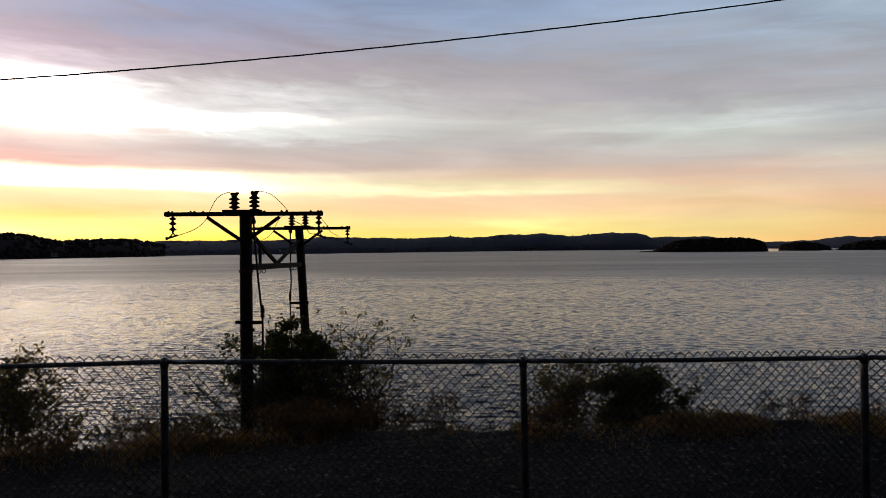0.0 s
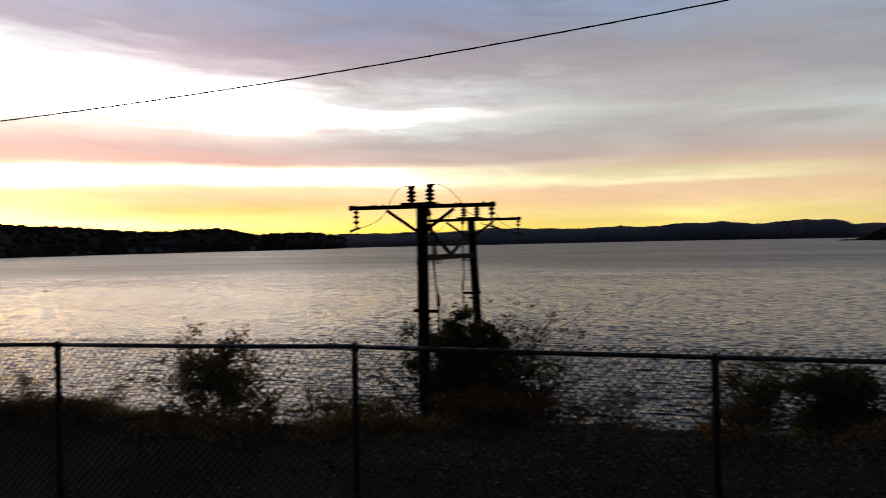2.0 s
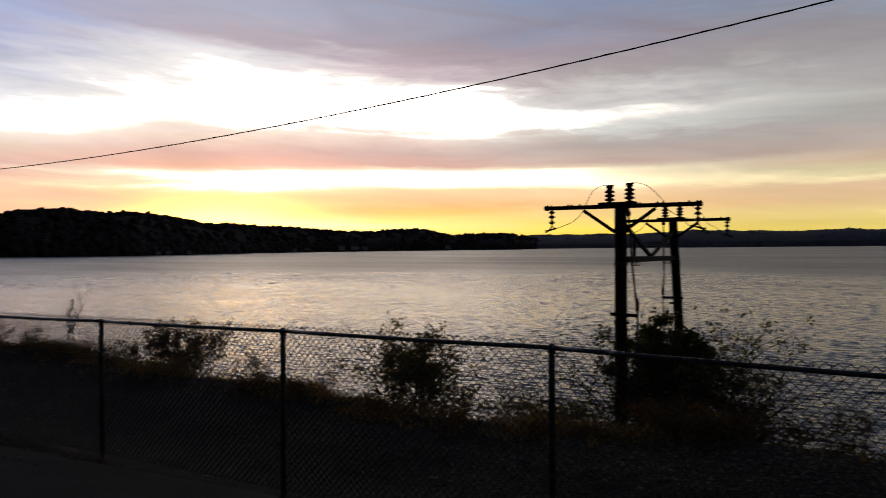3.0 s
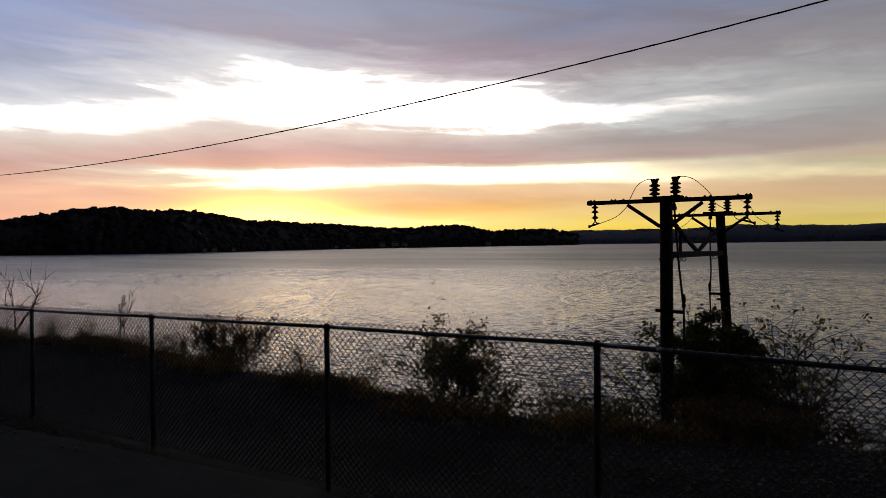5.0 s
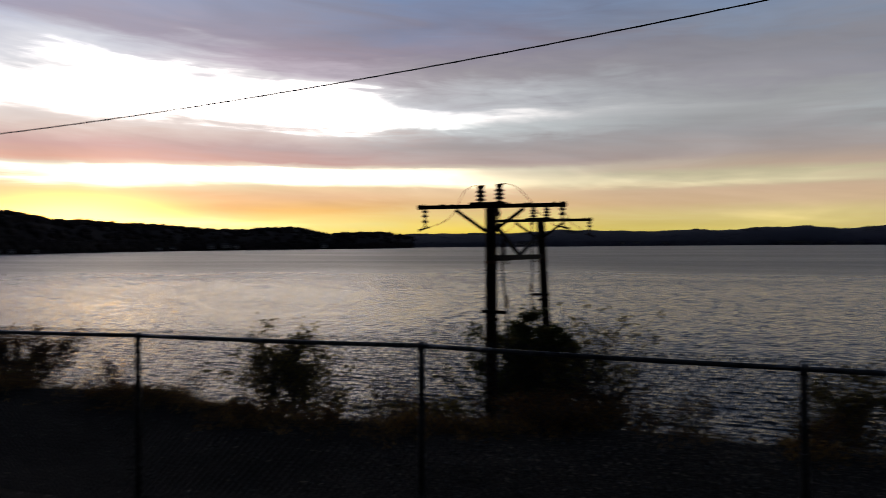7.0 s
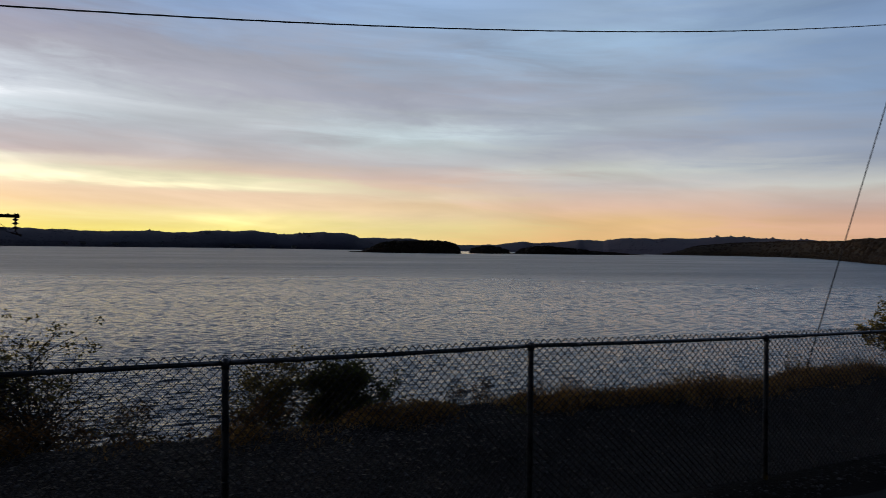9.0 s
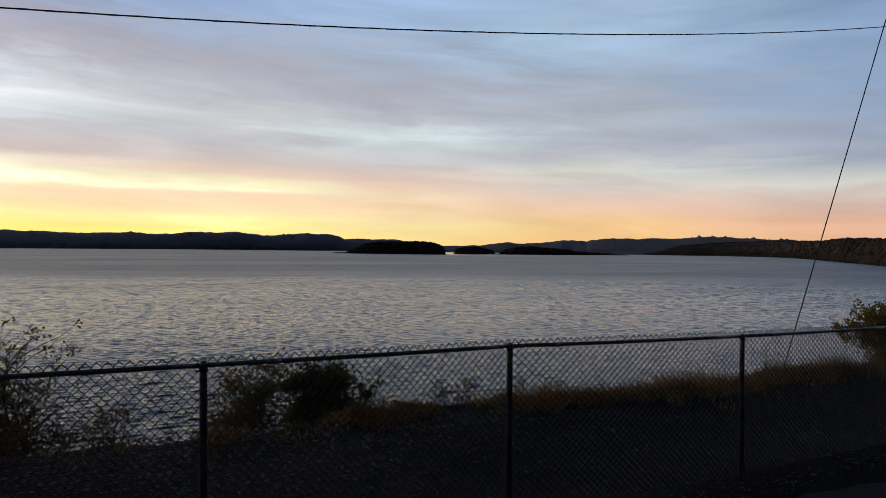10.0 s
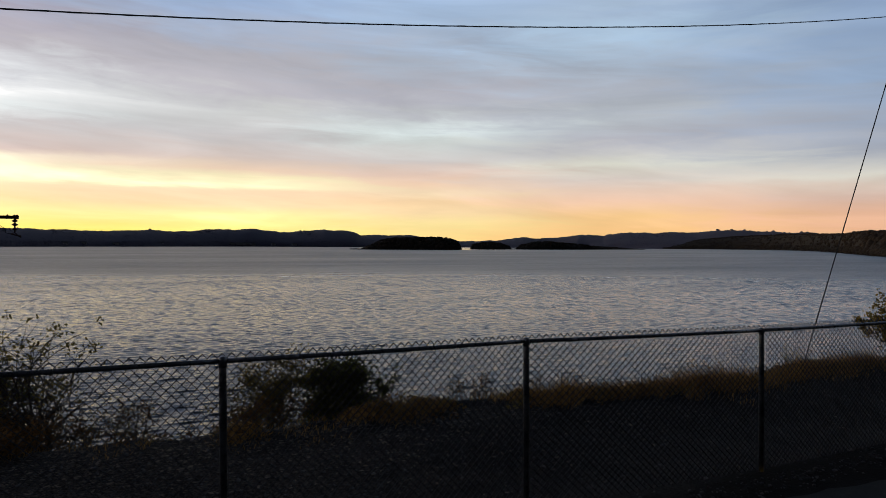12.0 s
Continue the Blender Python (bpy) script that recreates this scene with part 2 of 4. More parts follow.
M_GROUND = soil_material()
M_ASPHALT = surface("worn_asphalt", (0.020, 0.027, 0.028), (0.034, 0.043, 0.044), 0.5, 0.85, bump=0.6, bump_scale=60, depth=0.008, specular=0.12)
M_STEEL = surface("galvanised_steel", (0.10, 0.108, 0.12), (0.27, 0.285, 0.305), 2.5, 0.36, metal=0.9, bump=0.15, bump_scale=60, depth=0.002)
M_WIRE = surface("dull_fence_wire", (0.055, 0.056, 0.058), (0.095, 0.096, 0.1), 6, 0.9, metal=0.0, bump=0.1, depth=0.001, specular=0.05)
M_POLE = surface("creosoted_timber", (0.015, 0.010, 0.007), (0.045, 0.032, 0.024), 3.0, 0.9, bump=0.7, bump_scale=30, stretch=(3, 3, 0.25), depth=0.01, specular=0.2)
M_ARM = surface("weathered_timber", (0.008, 0.006, 0.004), (0.022, 0.016, 0.012), 3.0, 0.9, bump=0.6, bump_scale=30, stretch=(0.3, 3, 3), depth=0.008, specular=0.2)
M_IRON = surface("rusted_iron", (0.03, 0.015, 0.010), (0.09, 0.045, 0.03), 9, 0.8, metal=0.3, bump=0.4, depth=0.003)
M_PORCELAIN = surface("brown_glazed_porcelain", (0.035, 0.012, 0.008), (0.07, 0.025, 0.016), 6, 0.3, bump=0.05, depth=0.001)
M_CABLE = surface("black_cable", (0.012, 0.012, 0.013), (0.028, 0.028, 0.03), 10, 0.75, bump=0.2, depth=0.002)
M_BARK = surface("grey_brown_bark", (0.02, 0.015, 0.012), (0.06, 0.045, 0.035), 8, 0.9, bump=0.5, depth=0.004, specular=0.2)
M_LEAF_DARK = surface("dark_green_leaf", (0.078, 0.09, 0.024), (0.135, 0.14, 0.04), 3, 0.65, bump=0.2, per="island", spread=0.4, depth=0.002, specular=0.3, through_light=0.3)
M_LEAF_OLIVE = surface("olive_leaf", (0.125, 0.105, 0.026), (0.25, 0.19, 0.05), 3, 0.65, bump=0.2, per="island", spread=0.45, depth=0.002, specular=0.3, through_light=0.5)
M_LEAF_RUST = surface("rust_autumn_leaf", (0.10, 0.054, 0.019), (0.21, 0.115, 0.036), 3, 0.7, bump=0.2, per="island", spread=0.45, depth=0.002, specular=0.3, through_light=0.5)
M_GRASS = surface("dry_tan_grass", (0.20, 0.118, 0.038), (0.44, 0.27, 0.09), 1.2, 0.85, bump=0.1, per="island", spread=0.45, depth=0.002, specular=0.2, through_light=0.5)
M_LEAF_YELLOW = surface("yellowing_leaf", (0.20, 0.15, 0.03), (0.38, 0.27, 0.06), 3, 0.7, bump=0.2, per="island", spread=0.45, depth=0.002, specular=0.3, through_light=0.5)
M_STONE = surface("pale_gravel", (0.025, 0.027, 0.029), (0.07, 0.072, 0.074), 8, 0.85, bump=0.4, per="island", spread=0.6, depth=0.004)
M_LITTER = surface("fallen_leaf", (0.045, 0.036, 0.022), (0.115, 0.092, 0.06), 8, 0.8, bump=0.2, per="island", spread=0.5, depth=0.002)
M_WOODS = surface("far_autumn_woods", (0.026, 0.022, 0.018), (0.044, 0.036, 0.024), 0.02, 0.95, bump=0.2, bump_scale=0.3, per="island", spread=0.22, depth=0.6, specular=0.1)
# paler, greyer copy of far_autumn_woods, with haze put into its base colour
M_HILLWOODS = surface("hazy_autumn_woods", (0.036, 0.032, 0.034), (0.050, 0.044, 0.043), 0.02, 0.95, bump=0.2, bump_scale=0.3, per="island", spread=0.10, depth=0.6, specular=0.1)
# distance haze is painted into this base colour as a paler blue
M_HAZY_FARWOODS = surface("haze_blue_distant_woods", (0.098, 0.100, 0.136), (0.120, 0.121, 0.155), 0.012, 0.95, bump=0.1, bump_scale=0.2, per="island", spread=0.12, depth=0.8, specular=0.1)
M_FIELD = surface("pale_hill_field", (0.055, 0.065, 0.06), (0.085, 0.09, 0.08), 0.02, 0.95, bump=0.2, depth=0.3, specular=0.1)
M_HOUSE = surface("white_clapboard", (0.30, 0.31, 0.33), (0.46, 0.46, 0.47), 0.3, 0.8, bump=0.2, depth=0.02)
M_ROOF = surface("grey_shingle_roof", (0.06, 0.06, 0.065), (0.12, 0.12, 0.125), 0.4, 0.9, bump=0.3, depth=0.02)
M_PANE = surface("dark_window_pane", (0.02, 0.025, 0.03), (0.04, 0.045, 0.05), 1, 0.1, bump=0.02)


# ---------- mesh helpers ----------
def mesh_of(name, verts, faces, material, smooth=False):
    me = bpy.data.meshes.new(name)
    me.from_pydata([tuple(v) for v in verts], [], [tuple(f) for f in faces])
    me.materials.append(material)
    if smooth:
        me.polygons.foreach_set("use_smooth", [True] * len(me.polygons))
    me.update()
    return me


def piece(name, me, parent=None, m=None, label=""):
    ob = new(name, me)
    if parent is not None:
        ob.parent = parent
    if m is not None:
        ob.matrix_basis = m
    if label:
        ob["label"] = label
    return ob


class Build:
    """Collects shapes into one mesh."""

    def __init__(self):
        self.v, self.f = [], []

    def add(self, verts, faces):
        k = len(self.v)
        self.v += [Vector(p) for p in verts]
        self.f += [tuple(i + k for i in f) for f in faces]
        return self

    def box(self, size, at=(0, 0, 0), turn=None, bevel=0.0):
        bm = bmesh.new()
        bmesh.ops.create_cube(bm, size=1.0)
        bmesh.ops.scale(bm, vec=size, verts=bm.verts)
        if bevel:
            bmesh.ops.bevel(bm, geom=bm.edges[:], offset=bevel, segments=1, affect="EDGES")
        if turn is not None:
            bmesh.ops.transform(bm, matrix=turn, verts=bm.verts)
        bmesh.ops.translate(bm, vec=at, verts=bm.verts)
        bm.verts.index_update()
        self.add([v.co.copy() for v in bm.verts], [[v.index for v in f.verts] for f in bm.faces])
        bm.free()
        return self

    def beam(self, a, b, w, h, bevel=0.0):
        a, b = Vector(a), Vector(b)
        d = b - a
        turn = d.to_track_quat("X", "Z").to_matrix().to_4x4()
        return self.box((d.length, w, h), (a + b) / 2, turn, bevel)

    def tube(self, pts, radii, sides=6, cap=True):
        pts = [Vector(p) for p in pts]
        if not hasattr(radii, "__len__"):
            radii = [radii] * len(pts)
        verts, faces = [], []
        side = None
        for i, p in enumerate(pts):
            d = (pts[min(i + 1, len(pts) - 1)] - pts[max(i - 1, 0)]).normalized()
            if side is None:
                side = d.orthogonal().normalized()
            side = (side - d * side.dot(d))
            side = side.normalized() if side.length > 1e-6 else d.orthogonal().normalized()
            up = d.cross(side)
            for k in range(sides):
                a = 2 * math.pi * k / sides
                verts.append(p + (side * math.cos(a) + up * math.sin(a)) * radii[i])
        for i in range(len(pts) - 1):
            for k in range(sides):
                a, b = i * sides + k, i * sides + (k + 1) % sides
                faces.append((a, b, b + sides, a + sides))
        if cap:
            faces.append(tuple(reversed(range(sides))))
            faces.append(tuple(range((len(pts) - 1) * sides, len(pts) * sides)))
        return self.add(verts, faces)

    def lathe(self, profile, at=(0, 0, 0), sides=14, turn=None):
        """profile: radius and height pairs, from bottom to top."""
        verts, faces = [], []
        for r, z in profile:
            for k in range(sides):
                a = 2 * math.pi * k / sides
                p = Vector((r * math.cos(a), r * math.sin(a), z))
                verts.append((turn @ p if turn is not None else p) + Vector(at))
        for i in range(len(profile) - 1):
            for k in range(sides):
                a, b = i * sides + k, i * sides + (k + 1) % sides
                faces.append((a, b, b + sides, a + sides))
        faces.append(tuple(reversed(range(sides))))
        faces.append(tuple(range((len(profile) - 1) * sides, len(profile) * sides)))
        return self.add(verts, faces)

    def mesh(self, name, material, smooth=False):
        return mesh_of(name, self.v, self.f, material, smooth)


def thing(name, label, category, group="", kind="", at=(0, 0, 0)):
    ob = tagged(new(name), label, category, group, kind)
    ob.empty_display_size = 0.2
    ob.matrix_basis = Matrix.Translation(at)
    return ob


# ---------- ground, pavement, water ----------
def bank_height(x, y):
    """The shelf beyond the fence, the crest and the fall to the lake."""
    crest = 4.3 + 0.35 * math.sin(x * 0.31) + 0.25 * math.sin(x * 0.83 + 1.0)
    z = 0.0
    if y > crest:
        d = y - crest
        z = -8.2 * (1 - math.exp(-(d + 0.15 * min(d, 3.0) ** 2 / 3.0) / 11.0)) - 0.02 * min(d, 100)
    if -0.5 < y < crest + 2 and abs(x) < 40:
        near = min(1.0, max(0.0, (y - 0.05) / 0.5))
        z += near * (0.07 * noise.noise((x * 0.6, y * 0.6, 0)) + 0.035 * noise.noise((x * 2.3, y * 2.3, 5)))
        z -= 0.13 * math.exp(-((y - 1.2) / 1.2) ** 2)
        z += (0.10 if x < -8 else 0.10 - 0.12 * min(1.0, (x + 8) / 3)) * math.exp(-((y - crest + 0.4) / 0.6) ** 2)
    return z


def build_ground():
    xs = [-4500, -1500, -500, -200, -100, -60, -40] + [-30 + 0.25 * i for i in range(257)] + [42, 60, 100, 200, 500, 1500, 4500]
    ys = [-4500, -1500, -400, -100, -30, -12, -6, -3, -1.5, -0.9] + [-0.6 + 0.2 * i for i in range(68)] + [14, 17, 22, 40, 100, 400, 1500, 4500]
    verts = [(x, y, bank_height(x, y) if y > -0.5 else -0.012) for y in ys for x in xs]
    w = len(xs)
    faces = [(j * w + i, j * w + i + 1, (j + 1) * w + i + 1, (j + 1) * w + i) for j in range(len(ys) - 1) for i in range(w - 1)]
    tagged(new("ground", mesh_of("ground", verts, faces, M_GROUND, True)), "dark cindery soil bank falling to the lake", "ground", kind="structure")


def build_pavement():
    """Asphalt with a ragged broken edge along the fence."""
    xs = [-400, -150, -60] + [-30 + 0.2 * i for i in range(331)] + [60, 150, 400]
    rows = [[], [], [], []]
    for x in xs:
        edge = float(np.interp(x, (-20, -9.2, -7.8, -6, -4.7, -3.2, 0, 5, 10.5, 20), (-0.9, -0.5, -0.41, -0.24, -0.12, -0.04, -0.25, -0.55, -0.95, -1.4)))
        edge += 0.05 * noise.noise((x * 0.5, 3, 0)) + 0.05 * noise.noise((x * 2.6, 7, 0)) + 0.025 * noise.noise((x * 8.0, 2, 0))
        rows[0].append((x, edge, -0.02))
        rows[1].append((x, edge - 0.03, 0.015))
        rows[2].append((x, edge - 0.8, 0.025))
        rows[3].append((x, -60, 0.03))
    w = len(xs)
    verts = [p for r in rows for p in r]
    faces = [((j + 1) * w + i, (j + 1) * w + i + 1, j * w + i + 1, j * w + i) for j in range(3) for i in range(w - 1)]
    tagged(new("pavement", mesh_of("pavement", verts, faces, M_ASPHALT)), "worn grey asphalt with a crumbling edge", "pavement", kind="structure")


def build_water():
    """A fan of wind waves, finer near the bank, laid flat far out."""
    rng = np.random.default_rng(4)
    rings = [20.0]
    while rings[-1] < 1300:
        q = rings[-1]
        rings.append(q + max(0.0022 * q, 4.3e-5 * q * q))
    while rings[-1] < 4700:
        rings.append(rings[-1] * 1.05)
    r = np.array(rings)[:, None]
    gap = np.gradient(np.array(rings))[:, None]
    a = np.radians(np.concatenate([[-100, -92, -84, -78, -72], np.linspace(-68, 64, 840), [68, 73, 78, 84, 92, 100]]))[None, :]
    x, y = 2.0 + r * np.sin(a), -5.4 + r * np.cos(a)
    z = np.zeros_like(x)
    # wind waves, short and steep, with a few longer ones under them; each ends where the fan grows too wide for it
    for k in range(46):
        length = 0.24 * 1.042 ** k * rng.uniform(0.9, 1.1)
        way = radians(6) + rng.normal(0, 0.46)
        slope = 0.046 if length < 0.8 else 0.036
        fade = np.clip(1.5 - 2.6 * gap / length, 0.0, 1.0)
        wave = 2 * math.pi / length * (x * math.sin(way) + y * math.cos(way)) + rng.uniform(0, 6.28)
        gust = 0.75 + 0.5 * np.sin(x * rng.uniform(0.02, 0.09) + y * rng.uniform(0.02, 0.09) + k)
        z += fade * gust * slope * length / (2 * math.pi) * np.sin(wave)
    # farther out: an uneven chop as fine as the fan's own spacing, in cat's paws of wind
    chop = rng.normal(0, 1, x.shape)
    chop = sum(w * np.roll(chop, k, 1) for k, w in enumerate((0.7, 1.0, 1.0, 0.7))) / 1.73
    paws = 1.0 + 0.22 * np.sin(y * 0.021 + 1.5 * np.sin(x * 0.006)) + 0.18 * np.sin(y * 0.0085 - x * 0.003 + 2.0)
    z += chop * paws * np.minimum(0.040 * gap, 0.075) * np.clip((r - 40) / 60, 0, 1)
    z *= np.clip((74 - np.abs(np.degrees(a))) / 4, 0, 1) * np.clip((1300 - r) / 250, 0, 1)
    h, w = x.shape
    co = np.stack([x, y, z + WATER], -1).reshape(-1, 3)
    j, i = np.meshgrid(np.arange(h - 1), np.arange(w - 1), indexing="ij")
    quads = np.stack([j * w + i, j * w + i + 1, (j + 1) * w + i + 1, (j + 1) * w + i], -1).reshape(-1, 4)[:, ::-1]
    me = bpy.data.meshes.new("water")
    me.vertices.add(len(co))
    me.vertices.foreach_set("co", co.ravel())
    me.loops.add(quads.size)
    me.loops.foreach_set("vertex_index", quads.ravel().astype(np.int32))
    me.polygons.add(len(quads))
    me.polygons.foreach_set("loop_start", np.arange(0, quads.size, 4, dtype=np.int32))
    me.update(calc_edges=True)
    me.polygons.foreach_set("use_smooth", np.ones(len(quads), dtype=bool))
    me.materials.append(M_WATER)
    tagged(new("water", me), "grey rippled lake water reflecting the sunset", "water", kind="structure")


build_ground()
build_pavement()
build_water()

# ---------- far shores ----------
EYE = Vector((2.0, -5.45, 2.73))


def knots(text):
    it = [float(v) for v in text.split()]
    return it[::3], it[1::3], it[2::3]


def blob(r, squash, rng, rough=0.3):
    """A lumpy tree crown of 20 faces."""
    g = (1 + 5 ** 0.5) / 2
    vs = [(-1, g, 0), (1, g, 0), (-1, -g, 0), (1, -g, 0), (0, -1, g), (0, 1, g), (0, -1, -g), (0, 1, -g), (g, 0, -1), (g, 0, 1), (-g, 0, -1), (-g, 0, 1)]
    fs = [(0, 11, 5), (0, 5, 1), (0, 1, 7), (0, 7, 10), (0, 10, 11), (1, 5, 9), (5, 11, 4), (11, 10, 2), (10, 7, 6), (7, 1, 8), (3, 9, 4), (3, 4, 2), (3, 2, 6), (3, 6, 8), (3, 8, 9), (4, 9, 5), (2, 4, 11), (6, 2, 10), (8, 6, 7), (9, 8, 1)]
    out = []
    for v in vs:
        k = r / 1.9 * (1 + rng.uniform(-rough, rough))
        out.append(Vector((v[0] * k, v[1] * k, v[2] * k * squash)))
    return out, fs


def far_shore(name, label, text, depth, material, woods_label, trees, crown, seed, step=0.12, field=None, sunk=-0.1, ridge=()):
    """A wooded shore: bearing, skyline height in degrees, distance of its waterline."""
    rng = random.Random(seed)
    inset = 0.9 if sunk < 0.3 else 0.4
    az, top, dist = knots(text)
    bearings = np.arange(az[0], az[-1] + step / 2, step)
    tops = np.interp(bearings, az, top)
    if sunk > 0.5:   # small swells of the far skyline
        tops = tops + np.array([0.10 * noise.noise((b * 0.8, 1.7, seed)) + 0.05 * noise.noise((b * 2.7, 4.1, seed)) for b in bearings])
    dists = np.exp(np.interp(bearings, az, np.log(dist)))
    steps = (0.0, 0.02, 0.12, 0.35, 0.65, 1.0, 1.35)
    rise = (0.0, 0.10, 0.30, 0.62, 0.86, 1.0, 0.6)
    verts = []
    for b, t, d in zip(bearings, tops, dists):
        s, c = math.sin(radians(b)), math.cos(radians(b))
        dep = depth * min(1.0, d / 800)
        peak = EYE.z + (d + dep) * math.tan(radians(t)) - WATER - crown * inset
        peak = max(peak, 0.6)
        for k, h in zip(steps, rise):
            q = d + dep * k
            lump = 1 + 0.10 * noise.noise((b * 0.5, k * 3, seed)) * (k not in (0.0, 1.0))
            z = WATER - 0.5 if k == 0 else WATER + max(peak * h * lump, 0.3)
            verts.append((EYE.x + q * s, EYE.y + q * c, z))
    w = len(steps)
    faces = [(j * w + i, j * w + i + 1, (j + 1) * w + i + 1, (j + 1) * w + i) for j in range(len(bearings) - 1) for i in range(w - 1)]
    base = tagged(new(name, mesh_of(name, verts, faces, material, True)), label, "hill", kind="structure")
    bld = Build()
    for _ in range(trees):
        b = rng.uniform(bearings[0], bearings[-1])
        k = rng.choice((rng.uniform(0.02, 1.0), rng.uniform(0.85, 1.02), rng.uniform(0.0, 0.12)))
        t, d = np.interp(b, bearings, tops), np.interp(b, bearings, dists)
        if field and field[0] < b < field[1] and 0.45 < k < 0.8:
            continue
        dep = depth * min(1.0, d / 800)
        peak = max(EYE.z + (d + dep) * math.tan(radians(t)) - WATER - crown * inset, 0.6)
        h = np.interp(k, steps, rise) * peak
        q = d + dep * k
        r = crown * rng.uniform(0.45, 1.0) * (0.8 if k > 0.8 else 1.0)
        if peak < crown:
            r *= max(0.35, peak / crown)
        vs, fs = blob(r, rng.uniform(0.7, 1.15), rng)
        at = Vector((EYE.x + q * math.sin(radians(b)), EYE.y + q * math.cos(radians(b)), WATER + h - r * sunk))
        bld.add([v + at for v in vs], fs)
    for b, height in ridge:   # single trees that stand up on the skyline
        t, d = np.interp(b, bearings, tops), np.interp(b, bearings, dists)
        q = d + depth * min(1.0, d / 800)
        for lift in (-0.15, 0.05):
            vs, fs = blob(height * rng.uniform(0.3, 0.5), rng.uniform(0.5, 0.9), rng, 0.4)
            at = Vector((EYE.x + q * math.sin(radians(b)), EYE.y + q * math.cos(radians(b)), EYE.z + q * math.tan(radians(t)) - crown * inset + height * lift))
            bld.add([v + at for v in vs], fs)
    woods = new("woods", bld.mesh("woods", material, True))
    tagged(woods, woods_label, "woods", kind="stuff")
    return base


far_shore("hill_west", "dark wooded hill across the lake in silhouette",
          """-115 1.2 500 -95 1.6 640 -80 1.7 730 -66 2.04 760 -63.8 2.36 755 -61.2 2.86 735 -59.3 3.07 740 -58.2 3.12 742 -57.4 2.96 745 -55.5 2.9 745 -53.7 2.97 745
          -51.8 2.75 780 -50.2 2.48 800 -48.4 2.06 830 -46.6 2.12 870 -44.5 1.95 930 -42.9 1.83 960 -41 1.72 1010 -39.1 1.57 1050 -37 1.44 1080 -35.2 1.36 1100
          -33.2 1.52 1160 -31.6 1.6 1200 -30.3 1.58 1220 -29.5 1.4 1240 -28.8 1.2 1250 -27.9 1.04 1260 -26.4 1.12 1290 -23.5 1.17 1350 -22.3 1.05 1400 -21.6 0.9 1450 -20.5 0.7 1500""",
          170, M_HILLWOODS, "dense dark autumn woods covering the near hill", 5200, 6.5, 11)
far_shore("hill_middle", "low blue-grey hills beyond the lake, tinted with haze",
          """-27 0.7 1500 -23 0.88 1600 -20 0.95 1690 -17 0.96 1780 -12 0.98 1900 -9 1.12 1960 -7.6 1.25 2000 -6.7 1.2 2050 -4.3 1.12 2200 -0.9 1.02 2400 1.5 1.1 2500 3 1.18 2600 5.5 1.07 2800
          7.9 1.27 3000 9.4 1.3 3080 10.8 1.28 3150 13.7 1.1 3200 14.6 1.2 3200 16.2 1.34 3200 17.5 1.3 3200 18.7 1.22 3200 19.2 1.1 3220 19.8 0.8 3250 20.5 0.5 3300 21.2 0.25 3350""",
          420, M_HAZY_FARWOODS, "haze-blue distant woods on low hills", 8500, 6, 12, sunk=0.7, ridge=[(-10.2, 7), (-9.9, 8), (-9.5, 8), (-9.2, 7), (-1.0, 8), (-0.6, 9), (-0.2, 8), (13.2, 9), (14.1, 10), (14.5, 14), (14.8, 11), (2.8, 9), (3.1, 10), (3.5, 9)])
far_shore("hill_north", "faint haze-blue ridge behind the island",
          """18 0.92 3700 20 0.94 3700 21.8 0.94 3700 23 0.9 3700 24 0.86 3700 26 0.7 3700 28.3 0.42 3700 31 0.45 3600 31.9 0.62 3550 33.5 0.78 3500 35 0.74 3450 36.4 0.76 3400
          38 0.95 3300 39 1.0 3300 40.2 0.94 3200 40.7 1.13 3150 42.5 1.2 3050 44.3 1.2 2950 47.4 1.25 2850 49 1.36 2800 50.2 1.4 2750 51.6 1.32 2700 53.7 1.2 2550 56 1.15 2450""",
          500, M_HAZY_FARWOODS, "haze-blue distant woods along the ridge", 6000, 6.5, 13, field=(46, 54), sunk=0.7, ridge=[(48.6 + 0.36 * i + 0.25 * math.sin(i * 2.3), 9 + 9 * ((i * 7) % 5) / 5) for i in range(20)])
far_shore("hill_east", "wooded shore curving towards the camera",
          """45 0.2 2900 47.4 0.65 2800 50.2 0.95 2700 51.6 1.0 2600 53.7 1.1 2350 55.6 1.16 1950 57.5 1.16 1310 58.4 1.3 1080 59.3 1.4 906 61.7 1.42 680 65 1.6 520 72 1.9 330 85 2.4 230""",
          190, M_WOODS, "olive and brown autumn woods along the shore", 7000, 5.2, 14, sunk=0.25)


def island(name, label, text, depth, trees, crown, seed):
    far_shore(name, label, text, depth, M_WOODS, "dark dense trees on the island", trees, crown, seed, 0.05)


island("island_large", "dark tree-covered island in the lake",
       "18.7 -0.26 1400 19.2 -0.22 1395 19.9 -0.05 1390 20.4 0.1 1385 20.8 0.32 1385 21.4 0.6 1385 22.3 0.75 1385 23.8 0.78 1385 25 0.8 1385 26.1 0.83 1385 27.2 0.74 1385 27.7 0.55 1385 28.05 0.2 1390 28.15 -0.28 1395",
       60, 1300, 5.0, 21)
island("island_small", "low wooded island beside the channel",
       "28.9 -0.25 1700 29.2 0.2 1690 30 0.38 1680 30.8 0.42 1680 31.5 0.34 1680 32.2 0.1 1690 32.6 -0.2 1700",
       60, 450, 5.0, 22)
